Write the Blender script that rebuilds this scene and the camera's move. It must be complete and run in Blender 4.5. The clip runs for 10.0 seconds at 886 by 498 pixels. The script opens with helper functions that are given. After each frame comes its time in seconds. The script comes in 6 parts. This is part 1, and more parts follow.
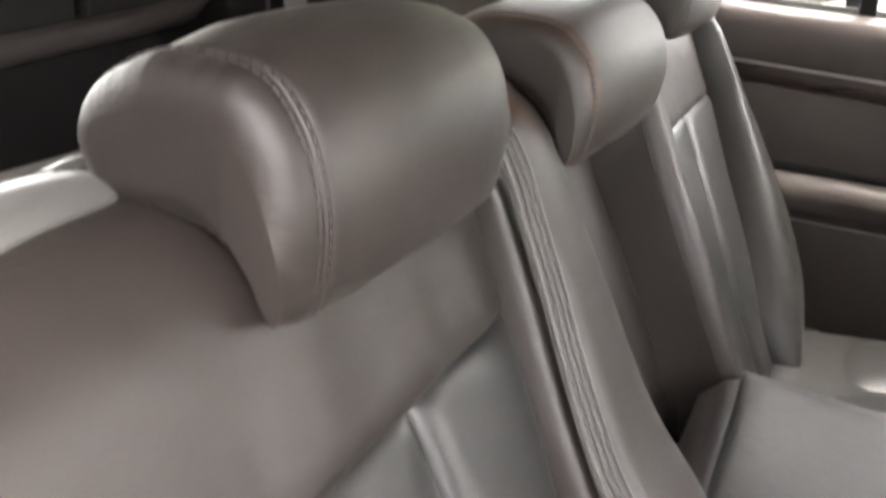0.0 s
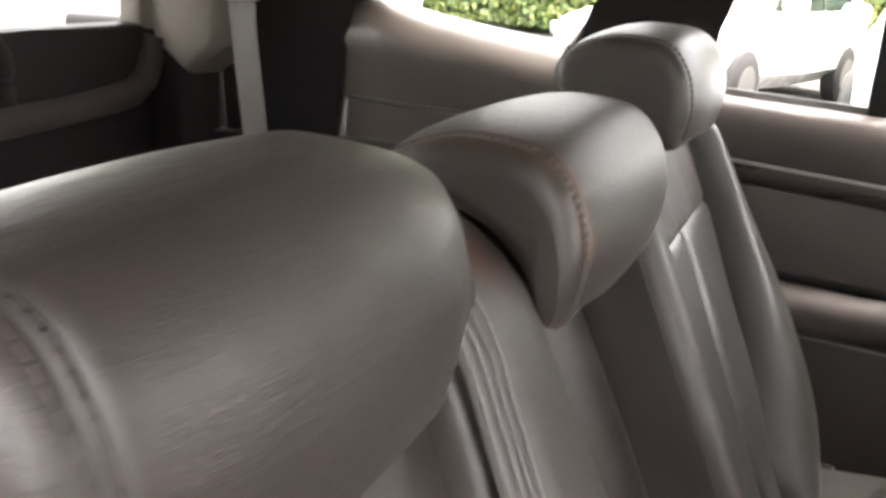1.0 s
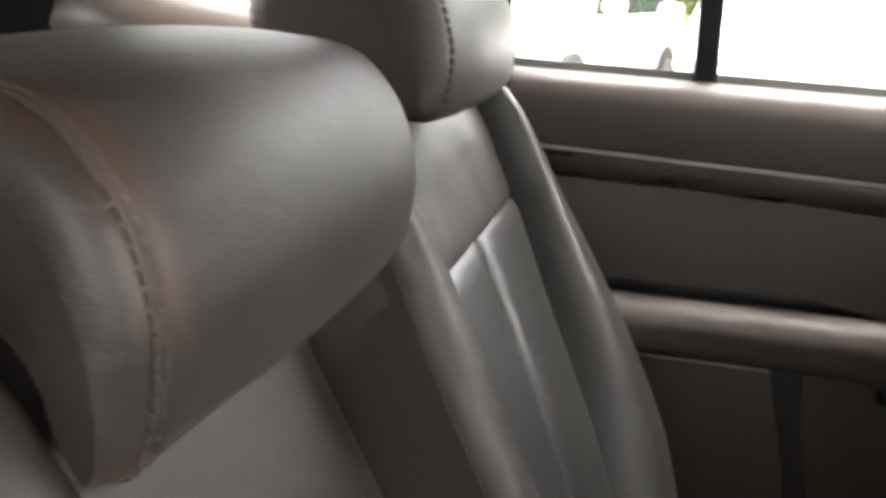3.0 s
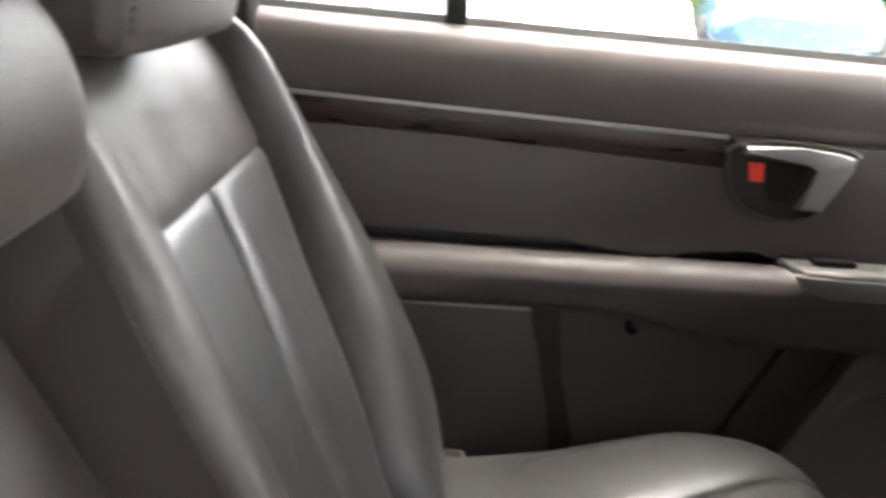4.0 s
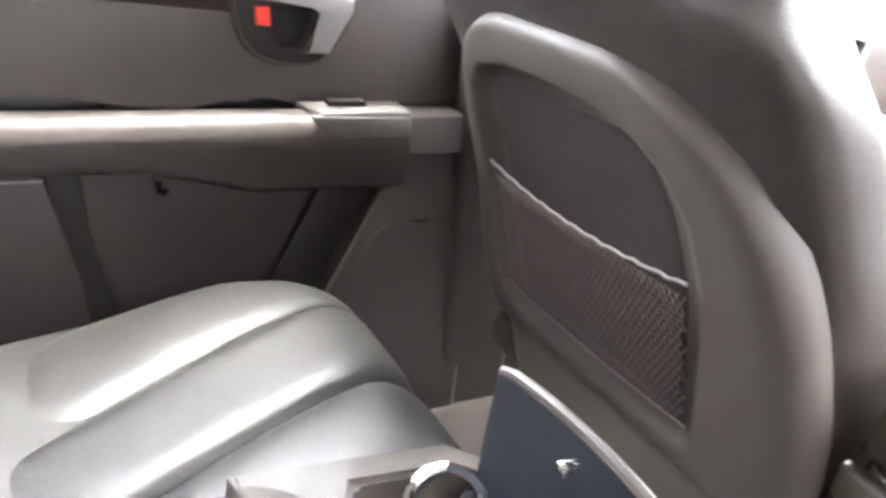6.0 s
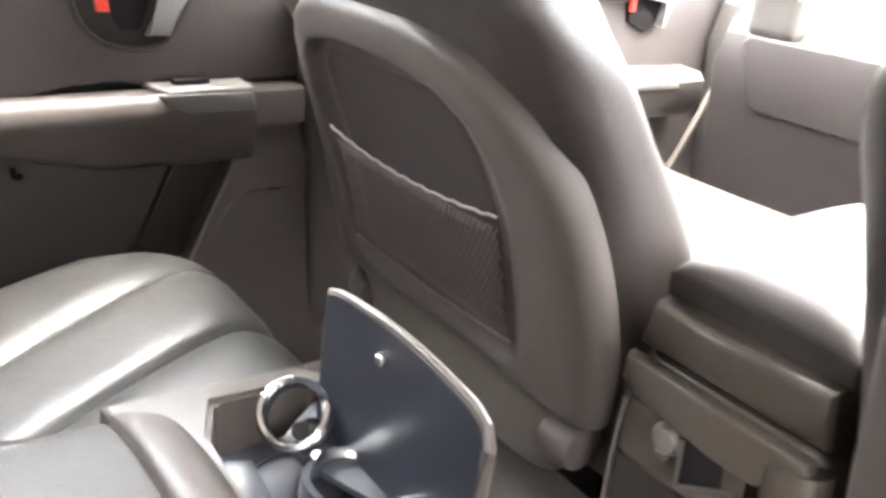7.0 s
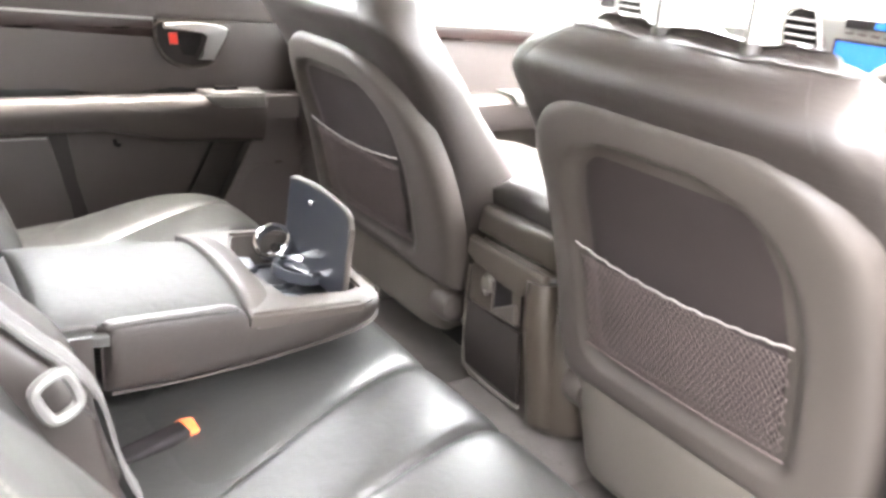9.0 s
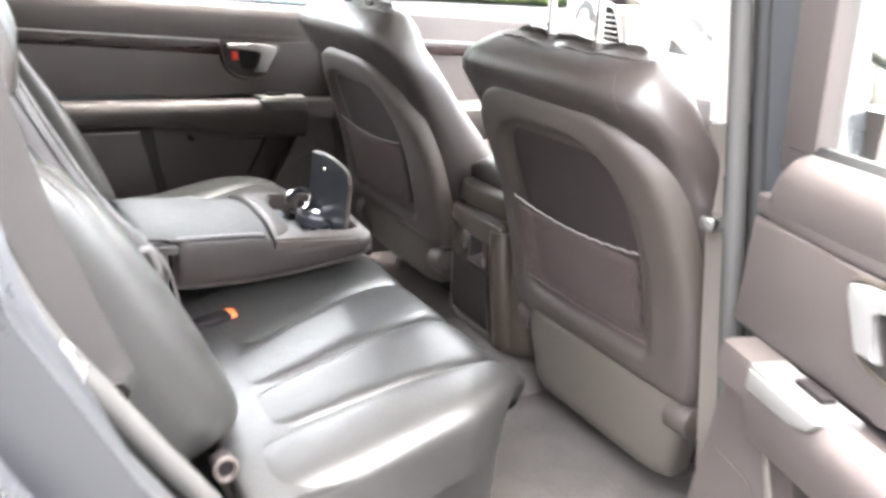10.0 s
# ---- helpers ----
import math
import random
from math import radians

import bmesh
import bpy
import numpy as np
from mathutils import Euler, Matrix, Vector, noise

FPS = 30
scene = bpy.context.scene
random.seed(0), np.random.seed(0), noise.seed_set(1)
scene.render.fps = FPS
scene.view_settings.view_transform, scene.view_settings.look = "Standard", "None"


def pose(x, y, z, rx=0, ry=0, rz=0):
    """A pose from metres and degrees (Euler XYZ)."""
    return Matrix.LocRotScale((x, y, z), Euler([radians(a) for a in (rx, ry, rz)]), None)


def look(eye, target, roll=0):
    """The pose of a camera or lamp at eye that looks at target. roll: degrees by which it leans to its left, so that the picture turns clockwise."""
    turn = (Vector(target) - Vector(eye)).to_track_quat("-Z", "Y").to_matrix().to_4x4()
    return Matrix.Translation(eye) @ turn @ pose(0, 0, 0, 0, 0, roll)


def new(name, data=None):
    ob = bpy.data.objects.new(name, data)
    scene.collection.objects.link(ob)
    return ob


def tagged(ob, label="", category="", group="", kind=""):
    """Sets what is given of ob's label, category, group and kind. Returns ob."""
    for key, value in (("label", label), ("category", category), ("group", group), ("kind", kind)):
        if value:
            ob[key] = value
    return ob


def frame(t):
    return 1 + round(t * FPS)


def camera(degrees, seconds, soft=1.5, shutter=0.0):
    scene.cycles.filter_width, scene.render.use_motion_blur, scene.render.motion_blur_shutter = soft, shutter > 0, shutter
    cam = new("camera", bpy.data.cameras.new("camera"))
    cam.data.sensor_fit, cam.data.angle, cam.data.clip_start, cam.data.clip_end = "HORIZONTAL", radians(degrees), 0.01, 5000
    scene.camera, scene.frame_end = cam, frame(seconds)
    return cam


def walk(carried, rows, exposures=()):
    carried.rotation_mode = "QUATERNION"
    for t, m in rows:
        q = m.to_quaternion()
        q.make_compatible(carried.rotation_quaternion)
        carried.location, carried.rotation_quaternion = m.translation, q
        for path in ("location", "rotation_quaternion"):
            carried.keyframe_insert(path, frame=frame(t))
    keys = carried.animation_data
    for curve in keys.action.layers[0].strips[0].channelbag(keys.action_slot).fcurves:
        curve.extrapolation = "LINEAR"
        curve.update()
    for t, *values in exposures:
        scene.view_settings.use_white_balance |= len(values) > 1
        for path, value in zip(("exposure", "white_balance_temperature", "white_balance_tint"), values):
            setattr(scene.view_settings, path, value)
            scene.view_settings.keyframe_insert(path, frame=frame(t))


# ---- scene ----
cam = camera(55.99, 10.0, soft=3.1, shutter=0.5)
PATH = [
    (0.0, 0.0492, -0.6642, 1.2685, 66.92, -3.04, 26.23),
    (0.5, 0.0179, -0.5928, 1.2858, 69.99, -3.88, 27.38),
    (1.0, -0.0049, -0.5088, 1.2769, 71.72, -3.90, 25.10),
    (1.5, 0.0076, -0.4191, 1.2633, 74.37, -4.95, 24.13),
    (2.0, -0.0033, -0.3341, 1.2476, 75.51, -5.09, 21.72),
    (3.5, 0.0229, -0.2104, 1.1985, 72.05, -1.96, 8.45),
    (4.0, 0.0553, -0.1989, 1.1969, 71.18, -3.56, 0.99),
    (4.5, 0.0785, -0.1923, 1.1972, 69.52, -4.89, -6.88),
    (5.0, 0.1004, -0.1957, 1.1869, 68.37, -5.77, -14.82),
    (5.5, 0.1213, -0.2064, 1.1660, 67.26, -6.42, -21.19),
    (6.0, 0.1385, -0.2232, 1.1515, 66.68, -6.37, -26.57),
    (7.5, 0.0882, -0.4384, 1.1847, 66.02, -4.99, -37.65),
    (8.0, 0.0412, -0.5776, 1.2035, 66.56, -5.14, -35.28),
    (8.5, -0.0139, -0.7334, 1.2275, 67.26, -5.15, -33.06),
    (9.0, -0.0912, -0.9197, 1.2377, 69.18, -5.23, -33.66),
    (9.5, -0.1334, -1.0972, 1.2669, 69.89, -4.09, -32.47),
    (10.0, -0.1696, -1.3514, 1.2650, 70.65, -3.83, -28.74),
]
LIGHT = [(0.0, 4.68, 7250, 16), (1.0, 4.6, 7250, 16), (2.0, 4.45, 7250, 15), (3.5, 4.25, 7100, 14), (4.0, 4.85, 7000, 14), (4.5, 5.3, 6900, 14), (5.5, 6.05, 6700, 14), (6.0, 6.25, 6650, 13), (7.5, 6.12, 6950, 13), (9.0, 6.3, 6900, 13), (10.0, 5.6, 6700, 13)]
walk(cam, [(t, pose(x, y, z, rx, ry, rz)) for t, x, y, z, rx, ry, rz in PATH],
     LIGHT)

# ---- daylight: bright, thinly overcast, high sun behind thin cloud ----
SUN_DIR = Vector((0.16, 0.05, 0.98)).normalized()
world = bpy.data.worlds.new("sky")
scene.world = world
world.use_nodes = True
wn = world.node_tree.nodes
wl = world.node_tree.links
sky = wn.new("ShaderNodeTexSky")
sky.sky_type = "NISHITA"
sky.sun_disc = False
sky.sun_elevation = math.asin(SUN_DIR.z)
sky.sun_rotation = math.atan2(SUN_DIR.x, SUN_DIR.y)
sky.air_density, sky.dust_density, sky.ozone_density = 1.0, 3.0, 1.0
veil = wn.new("ShaderNodeHueSaturation")
veil.inputs["Saturation"].default_value = 0.25
wl.new(sky.outputs["Color"], veil.inputs["Color"])
wl.new(veil.outputs["Color"], wn["Background"].inputs["Color"])
wn["Background"].inputs["Strength"].default_value = 0.15
sun = new("sun", bpy.data.lights.new("sun", "SUN"))
sun.data.energy = 0.45
sun.data.angle = radians(50)
sun.data.color = (1.0, 0.96, 0.90)
sun.matrix_world = look(SUN_DIR * 20, (0, 0, 0))


# ---- materials ----
def surface(name, colour, rough, metal=0.0, grain=0.0, grain_scale=500.0, wrinkle=0.0, wrinkle_scale=60.0,
            vary=0.12, vary_scale=9.0, spec=0.5, cells=False, coat=0.0, coat_rough=0.1, rough_vary=0.05, stretch=(1, 1, 1)):
    """A node material with colour drift at two scales, uneven gloss and fine relief, in metres."""
    m = bpy.data.materials.new(name)
    m.use_nodes = True
    nt = m.node_tree
    b = nt.nodes["Principled BSDF"]
    b.inputs["Metallic"].default_value = metal
    b.inputs["Specular IOR Level"].default_value = spec
    b.inputs["Coat Weight"].default_value = coat
    b.inputs["Coat Roughness"].default_value = coat_rough
    tc = nt.nodes.new("ShaderNodeTexCoord")
    mp = nt.nodes.new("ShaderNodeMapping")
    mp.inputs["Scale"].default_value = stretch
    nt.links.new(tc.outputs["Object"], mp.inputs["Vector"])
    big = nt.nodes.new("ShaderNodeTexNoise")
    big.inputs["Scale"].default_value = vary_scale
    big.inputs["Detail"].default_value = 6
    nt.links.new(mp.outputs["Vector"], big.inputs["Vector"])
    fine = nt.nodes.new("ShaderNodeTexNoise")
    fine.inputs["Scale"].default_value = vary_scale * 22
    fine.inputs["Detail"].default_value = 3
    nt.links.new(mp.outputs["Vector"], fine.inputs["Vector"])
    both = nt.nodes.new("ShaderNodeMath")
    both.operation = "MULTIPLY_ADD"
    nt.links.new(fine.outputs["Fac"], both.inputs[0])
    both.inputs[1].default_value = 0.4
    nt.links.new(big.outputs["Fac"], both.inputs[2])
    ramp = nt.nodes.new("ShaderNodeMapRange")
    ramp.inputs["From Min"].default_value, ramp.inputs["From Max"].default_value = 0.35, 1.05
    ramp.inputs["To Min"].default_value, ramp.inputs["To Max"].default_value = 1 - vary, 1 + vary
    nt.links.new(both.outputs[0], ramp.inputs["Value"])
    tint = nt.nodes.new("ShaderNodeVectorMath")
    tint.operation = "SCALE"
    tint.inputs[0].default_value = colour
    nt.links.new(ramp.outputs["Result"], tint.inputs["Scale"])
    nt.links.new(tint.outputs["Vector"], b.inputs["Base Color"])
    gloss = nt.nodes.new("ShaderNodeMapRange")
    gloss.inputs["From Min"].default_value, gloss.inputs["From Max"].default_value = 0.3, 0.7
    gloss.inputs["To Min"].default_value = max(0.03, rough - rough_vary)
    gloss.inputs["To Max"].default_value = min(1.0, rough + rough_vary)
    nt.links.new(big.outputs["Fac"], gloss.inputs["Value"])
    nt.links.new(gloss.outputs["Result"], b.inputs["Roughness"])
    normal = None
    for amount, scale, kind in ((wrinkle, wrinkle_scale, "noise"), (grain, grain_scale, "cells" if cells else "noise")):
        if not amount:
            continue
        if kind == "cells":
            tex = nt.nodes.new("ShaderNodeTexVoronoi")
            tex.feature = "DISTANCE_TO_EDGE"
            out = tex.outputs["Distance"]
        else:
            tex = nt.nodes.new("ShaderNodeTexNoise")
            tex.inputs["Detail"].default_value = 4
            tex.inputs["Distortion"].default_value = 0.6
            out = tex.outputs["Fac"]
        tex.inputs["Scale"].default_value = scale
        nt.links.new(mp.outputs["Vector"], tex.inputs["Vector"])
        bump = nt.nodes.new("ShaderNodeBump")
        bump.inputs["Strength"].default_value = amount
        bump.inputs["Distance"].default_value = 0.6 / scale
        nt.links.new(out, bump.inputs["Height"])
        if normal:
            nt.links.new(normal, bump.inputs["Normal"])
        normal = bump.outputs["Normal"]
    if normal:
        nt.links.new(normal, b.inputs["Normal"])
    return m


def shining(name, colour, strength):
    m = bpy.data.materials.new(name)
    m.use_nodes = True
    b = m.node_tree.nodes["Principled BSDF"]
    b.inputs["Base Color"].default_value = (*[0.1 * c for c in colour], 1)
    b.inputs["Emission Color"].default_value = (*colour, 1)
    b.inputs["Emission Strength"].default_value = strength
    b.inputs["Roughness"].default_value = 0.2
    return m


def clear_glass(name, colour=(0.92, 0.95, 0.93)):
    m = bpy.data.materials.new(name)
    m.use_nodes = True
    b = m.node_tree.nodes["Principled BSDF"]
    b.inputs["Base Color"].default_value = (*colour, 1)
    b.inputs["Transmission Weight"].default_value = 1.0
    b.inputs["Roughness"].default_value = 0.0
    b.inputs["IOR"].default_value = 1.05
    return m


LEATHER = surface("leather", (0.0245, 0.0195, 0.0172), 0.44, grain=0.12, grain_scale=520, wrinkle=0.12, wrinkle_scale=150, cells=True, vary=0.10, rough_vary=0.04, stretch=(1, 0.26, 2.4), spec=0.58)
INSERT = surface("insert_leather", (0.0205, 0.0203, 0.0192), 0.43, grain=0.16, grain_scale=430, wrinkle=0.08, wrinkle_scale=60, cells=True, vary=0.10, rough_vary=0.03, spec=0.54, coat=0.14, coat_rough=0.30)
ARM_LEATHER = surface("armrest_leather", (0.036, 0.035, 0.032), 0.60, grain=0.16, grain_scale=480, wrinkle=0.08, wrinkle_scale=60, cells=True, vary=0.10, rough_vary=0.03, spec=0.42)
VINYL = surface("door_vinyl", (0.056, 0.047, 0.044), 0.45, grain=0.2, grain_scale=650, vary=0.1, cells=True, spec=0.45)
PLASTIC = surface("hard_plastic", (0.042, 0.034, 0.028), 0.31, grain=0.15, grain_scale=900, vary=0.08, spec=0.55)
SHELL = surface("seat_back_plastic", (0.057, 0.048, 0.042), 0.50, grain=0.18, grain_scale=800, vary=0.10, spec=0.45)
SKIRT = surface("seat_skirt_plastic", (0.090, 0.079, 0.067), 0.5, grain=0.2, grain_scale=800, vary=0.08)
RIB = surface("door_rib_plastic", (0.024, 0.0205, 0.019), 0.55, grain=0.2, grain_scale=700, spec=0.3)
DARK = surface("dark_plastic", (0.010, 0.008, 0.0085), 0.65, grain=0.2, grain_scale=700, spec=0.18)
BLACK = surface("black_rubber", (0.010, 0.010, 0.010), 0.6, grain=0.2, grain_scale=400, spec=0.3)
POCKET = surface("pocket_board", (0.020, 0.016, 0.014), 0.8, grain=0.4, grain_scale=900, spec=0.15)
BOARD = surface("pocket_lining", (0.034, 0.027, 0.026), 0.6, grain=0.3, grain_scale=700, spec=0.22)
CARPET = surface("carpet", (0.096, 0.087, 0.080), 0.95, grain=1.0, grain_scale=700, wrinkle=0.4, wrinkle_scale=120, vary=0.25, vary_scale=14, spec=0.1)
WOOD = surface("dark_wood_trim", (0.016, 0.009, 0.008), 0.30, vary=0.35, vary_scale=6, stretch=(1, 1, 12), spec=0.4)
SILVER = surface("silver_plastic", (0.31, 0.303, 0.295), 0.34, metal=0.6, vary=0.04)
GREY_PLASTIC = surface("grey_plastic", (0.115, 0.112, 0.106), 0.32, vary=0.05, spec=0.55)
CHROME = surface("chrome", (0.78, 0.78, 0.77), 0.14, metal=1.0, vary=0.03)
STEEL = surface("steel", (0.5, 0.49, 0.47), 0.35, metal=1.0)
THREAD = surface("thread", (0.040, 0.032, 0.029), 0.7, vary=0.2)
PALE_THREAD = surface("pale_thread", (0.062, 0.053, 0.047), 0.7, vary=0.2)
LIGHT_THREAD = surface("light_thread", (0.085, 0.078, 0.070), 0.7, vary=0.2)
NET = surface("net_cord", (0.092, 0.070, 0.065), 0.75, vary=0.2)
NET_EDGE = surface("net_edge_cord", (0.22, 0.20, 0.185), 0.6, vary=0.2)
STRAP = surface("grey_webbing", (0.040, 0.037, 0.036), 0.7, grain=0.6, grain_scale=700, vary=0.1, spec=0.25)
SEAL = surface("grey_rubber", (0.042, 0.041, 0.039), 0.6, grain=0.2, grain_scale=300, spec=0.3)
PALE_STRAP = surface("pale_webbing", (0.13, 0.122, 0.115), 0.7, grain=0.6, grain_scale=700, vary=0.1, spec=0.25)
SHEEN_STRAP = surface("sheen_webbing", (0.080, 0.075, 0.072), 0.40, grain=0.3, grain_scale=700, vary=0.1, spec=0.6)
WEB = surface("belt_webbing", (0.035, 0.033, 0.034), 0.6, grain=0.6, grain_scale=700, vary=0.1)
NAVY = surface("lid_plastic", (0.013, 0.015, 0.021), 0.40, grain=0.1, grain_scale=900)
WELL = surface("cup_well_plastic", (0.042, 0.045, 0.054), 0.35, grain=0.15, grain_scale=900)
TRIM_PALE = surface("pale_pillar_trim", (0.34, 0.31, 0.28), 0.62, grain=0.3, grain_scale=800, vary=0.06)
POST = surface("pillar_trim", (0.11, 0.097, 0.084), 0.38, grain=0.2, grain_scale=800, vary=0.08)
QUARTER = surface("quarter_trim", (0.060, 0.050, 0.043), 0.38, grain=0.2, grain_scale=800, vary=0.08, spec=0.6)
TRIM_GREY = surface("grey_trim", (0.088, 0.077, 0.068), 0.5, grain=0.3, grain_scale=800, vary=0.08)
HEADLINER = surface("headliner", (0.55, 0.52, 0.47), 0.9, grain=0.5, grain_scale=900, vary=0.05, spec=0.2)
PAINT = surface("car_paint", (0.038, 0.040, 0.043), 0.30, metal=0.2, vary=0.05)
CONSOLE = surface("bronze_plastic", (0.043, 0.0345, 0.0265), 0.37, grain=0.15, grain_scale=900, vary=0.08, spec=0.55)
DASH_LOW = surface("lower_dash_plastic", (0.026, 0.021, 0.020), 0.5, grain=0.3, grain_scale=700)
DASH = surface("dashboard_plastic", (0.085, 0.078, 0.072), 0.5, grain=0.3, grain_scale=700)
RED = surface("red_marker", (0.75, 0.05, 0.03), 0.35)
ORANGE = surface("orange_button", (0.85, 0.17, 0.05), 0.4)
WHITE_PAINT = surface("white_car_paint", (0.80, 0.80, 0.79), 0.25, coat=0.8, vary=0.03)
BLUE_PAINT = surface("blue_car_paint", (0.10, 0.22, 0.34), 0.25, coat=0.8, metal=0.3, vary=0.05)
CAR_GLASS = surface("tinted_car_glass", (0.02, 0.028, 0.026), 0.06, spec=0.8)
TYRE = surface("tyre", (0.02, 0.02, 0.02), 0.8, grain=0.4, grain_scale=80)
ASPHALT = surface("asphalt", (0.09, 0.088, 0.085), 0.9, grain=0.8, grain_scale=90, vary=0.25, vary_scale=1.2)
SHADE_WALL = surface("shade_wall", (0.13, 0.123, 0.113), 0.9, grain=0.6, grain_scale=40, vary=0.2, vary_scale=0.6)
WHITE_PATCH = surface("white_patch", (0.8, 0.8, 0.78), 0.4, vary=0.03)
SCREEN = shining("blue_screen", (0.03, 0.20, 0.80), 0.035)
GLASS = clear_glass("window_glass")


def worn_leather(name, seam=None, creased=0.10, spot=None):
    """The same leather rubbed brown about a spot, or along a seam at y = seam."""
    m = surface(name, (0.0245, 0.0195, 0.0172), 0.46, grain=0.12, grain_scale=520, wrinkle=creased, wrinkle_scale=190, cells=True, vary=0.10, rough_vary=0.05, stretch=(1, 0.26, 2.4), spec=0.62)
    nt = m.node_tree
    b = nt.nodes["Principled BSDF"]
    base = b.inputs["Base Color"].links[0].from_socket
    tc = nt.nodes.new("ShaderNodeTexCoord")
    patch = nt.nodes.new("ShaderNodeTexNoise")
    patch.inputs["Scale"].default_value = 13
    patch.inputs["Detail"].default_value = 5
    nt.links.new(tc.outputs["Object"], patch.inputs["Vector"])
    mask = nt.nodes.new("ShaderNodeMapRange")
    mask.inputs["From Min"].default_value, mask.inputs["From Max"].default_value = 0.50, 0.68
    nt.links.new(patch.outputs["Fac"], mask.inputs["Value"])
    worn = mask.outputs["Result"]
    if seam is not None:
        mask.inputs["From Min"].default_value, mask.inputs["From Max"].default_value = 0.42, 0.58
        axes = nt.nodes.new("ShaderNodeSeparateXYZ")
        nt.links.new(tc.outputs["Object"], axes.inputs["Vector"])
        band = nt.nodes.new("ShaderNodeMapRange")
        band.inputs["From Min"].default_value, band.inputs["From Max"].default_value = 0.015, 0.005
        far = nt.nodes.new("ShaderNodeMath")
        far.operation = "SUBTRACT"
        nt.links.new(axes.outputs["Y"], far.inputs[0])
        far.inputs[1].default_value = seam + 0.016
        size = nt.nodes.new("ShaderNodeMath")
        size.operation = "ABSOLUTE"
        nt.links.new(far.outputs[0], size.inputs[0])
        nt.links.new(size.outputs[0], band.inputs["Value"])
        both = nt.nodes.new("ShaderNodeMath")
        both.operation = "MULTIPLY"
        nt.links.new(worn, both.inputs[0])
        nt.links.new(band.outputs["Result"], both.inputs[1])
        worn = both.outputs[0]
    if spot is not None:
        gap = nt.nodes.new("ShaderNodeVectorMath")
        gap.operation = "DISTANCE"
        nt.links.new(tc.outputs["Object"], gap.inputs[0])
        gap.inputs[1].default_value = spot
        near = nt.nodes.new("ShaderNodeMapRange")
        near.inputs["From Min"].default_value, near.inputs["From Max"].default_value = 0.050, 0.012
        nt.links.new(gap.outputs["Value"], near.inputs["Value"])
        mask.inputs["From Min"].default_value, mask.inputs["From Max"].default_value = 0.42, 0.62
        patch.inputs["Scale"].default_value = 34
        both = nt.nodes.new("ShaderNodeMath")
        both.operation = "MULTIPLY"
        nt.links.new(worn, both.inputs[0])
        nt.links.new(near.outputs["Result"], both.inputs[1])
        worn = both.outputs[0]
    mix = nt.nodes.new("ShaderNodeMix")
    mix.data_type = "RGBA"
    nt.links.new(worn, mix.inputs["Factor"])
    nt.links.new(base, mix.inputs["A"])
    mix.inputs["B"].default_value = (0.060, 0.030, 0.018, 1)
    nt.links.new(mix.outputs["Result"], b.inputs["Base Color"])
    return m


WORN = worn_leather("worn_leather", spot=(-0.158, -0.132, 1.138))
RUBBED = worn_leather("seam_worn_leather", -0.068, 0.15)


def leaf_material():
    m = surface("hedge_leaf", (0.10, 0.17, 0.03), 0.5, vary=0.2, vary_scale=2)
    nt = m.node_tree
    b = nt.nodes["Principled BSDF"]
    geo = nt.nodes.new("ShaderNodeNewGeometry")
    ramp = nt.nodes.new("ShaderNodeValToRGB")
    ramp.color_ramp.elements[0].color = (0.050, 0.085, 0.025, 1)
    ramp.color_ramp.elements[1].color = (0.27, 0.28, 0.090, 1)
    mid = ramp.color_ramp.elements.new(0.6)
    mid.color = (0.120, 0.170, 0.050, 1)
    nt.links.new(geo.outputs["Random Per Island"], ramp.inputs["Fac"])
    nt.links.new(ramp.outputs["Color"], b.inputs["Base Color"])
    return m


LEAF = leaf_material()


# ---- building helpers ----
def thing(name, at, label, category, group="", kind=""):
    ob = new(name)
    ob.location = at
    ob.empty_display_size = 0.05
    return tagged(ob, label, category, group, kind)


def part(name, bm, material, parent, label="", sharp=38):
    """Links a bmesh or (verts, faces), given in world metres, as one mesh under a thing or part."""
    me = bpy.data.meshes.new(name)
    if isinstance(bm, tuple):
        me.from_pydata([tuple(v) for v in bm[0]], [], bm[1])
        me.validate()
    else:
        bmesh.ops.recalc_face_normals(bm, faces=bm.faces[:])
        bm.to_mesh(me)
        bm.free()
    me.polygons.foreach_set("use_smooth", [True] * len(me.polygons))
    me.set_sharp_from_angle(angle=radians(sharp))
    me.materials.append(material)
    ob = new(name, me)
    if parent is not None:
        ob.parent = parent
        if parent.type == "EMPTY":
            ob.matrix_parent_inverse = Matrix.Translation(-Vector(parent.location))
    if label:
        ob["label"] = label
    return ob


def single(name, bm, material, label, category, group="", kind="", sharp=38):
    return tagged(part(name, bm, material, None, "", sharp), label, category, group, kind)


def curve(pts, n, closed=False):
    """n points evenly spaced along a Catmull-Rom curve through pts."""
    p = np.array(pts, float)
    k = len(p)
    fine = []
    for i in range(k if closed else k - 1):
        a, b, c, d = (p[(i + j) % k] if closed else p[min(max(i + j, 0), k - 1)] for j in (-1, 0, 1, 2))
        for s in np.linspace(0, 1, 12, endpoint=False):
            fine.append(0.5 * (2 * b + (c - a) * s + (2 * a - 5 * b + 4 * c - d) * s * s + (3 * b - a - 3 * c + d) * s ** 3))
    fine.append(p[0] if closed else p[-1])
    fine = np.array(fine)
    run = np.r_[0, np.cumsum(np.linalg.norm(np.diff(fine, axis=0), axis=1))]
    at = np.linspace(0, run[-1], n, endpoint=not closed)
    return np.stack([np.interp(at, run, fine[:, c]) for c in range(p.shape[1])], 1)


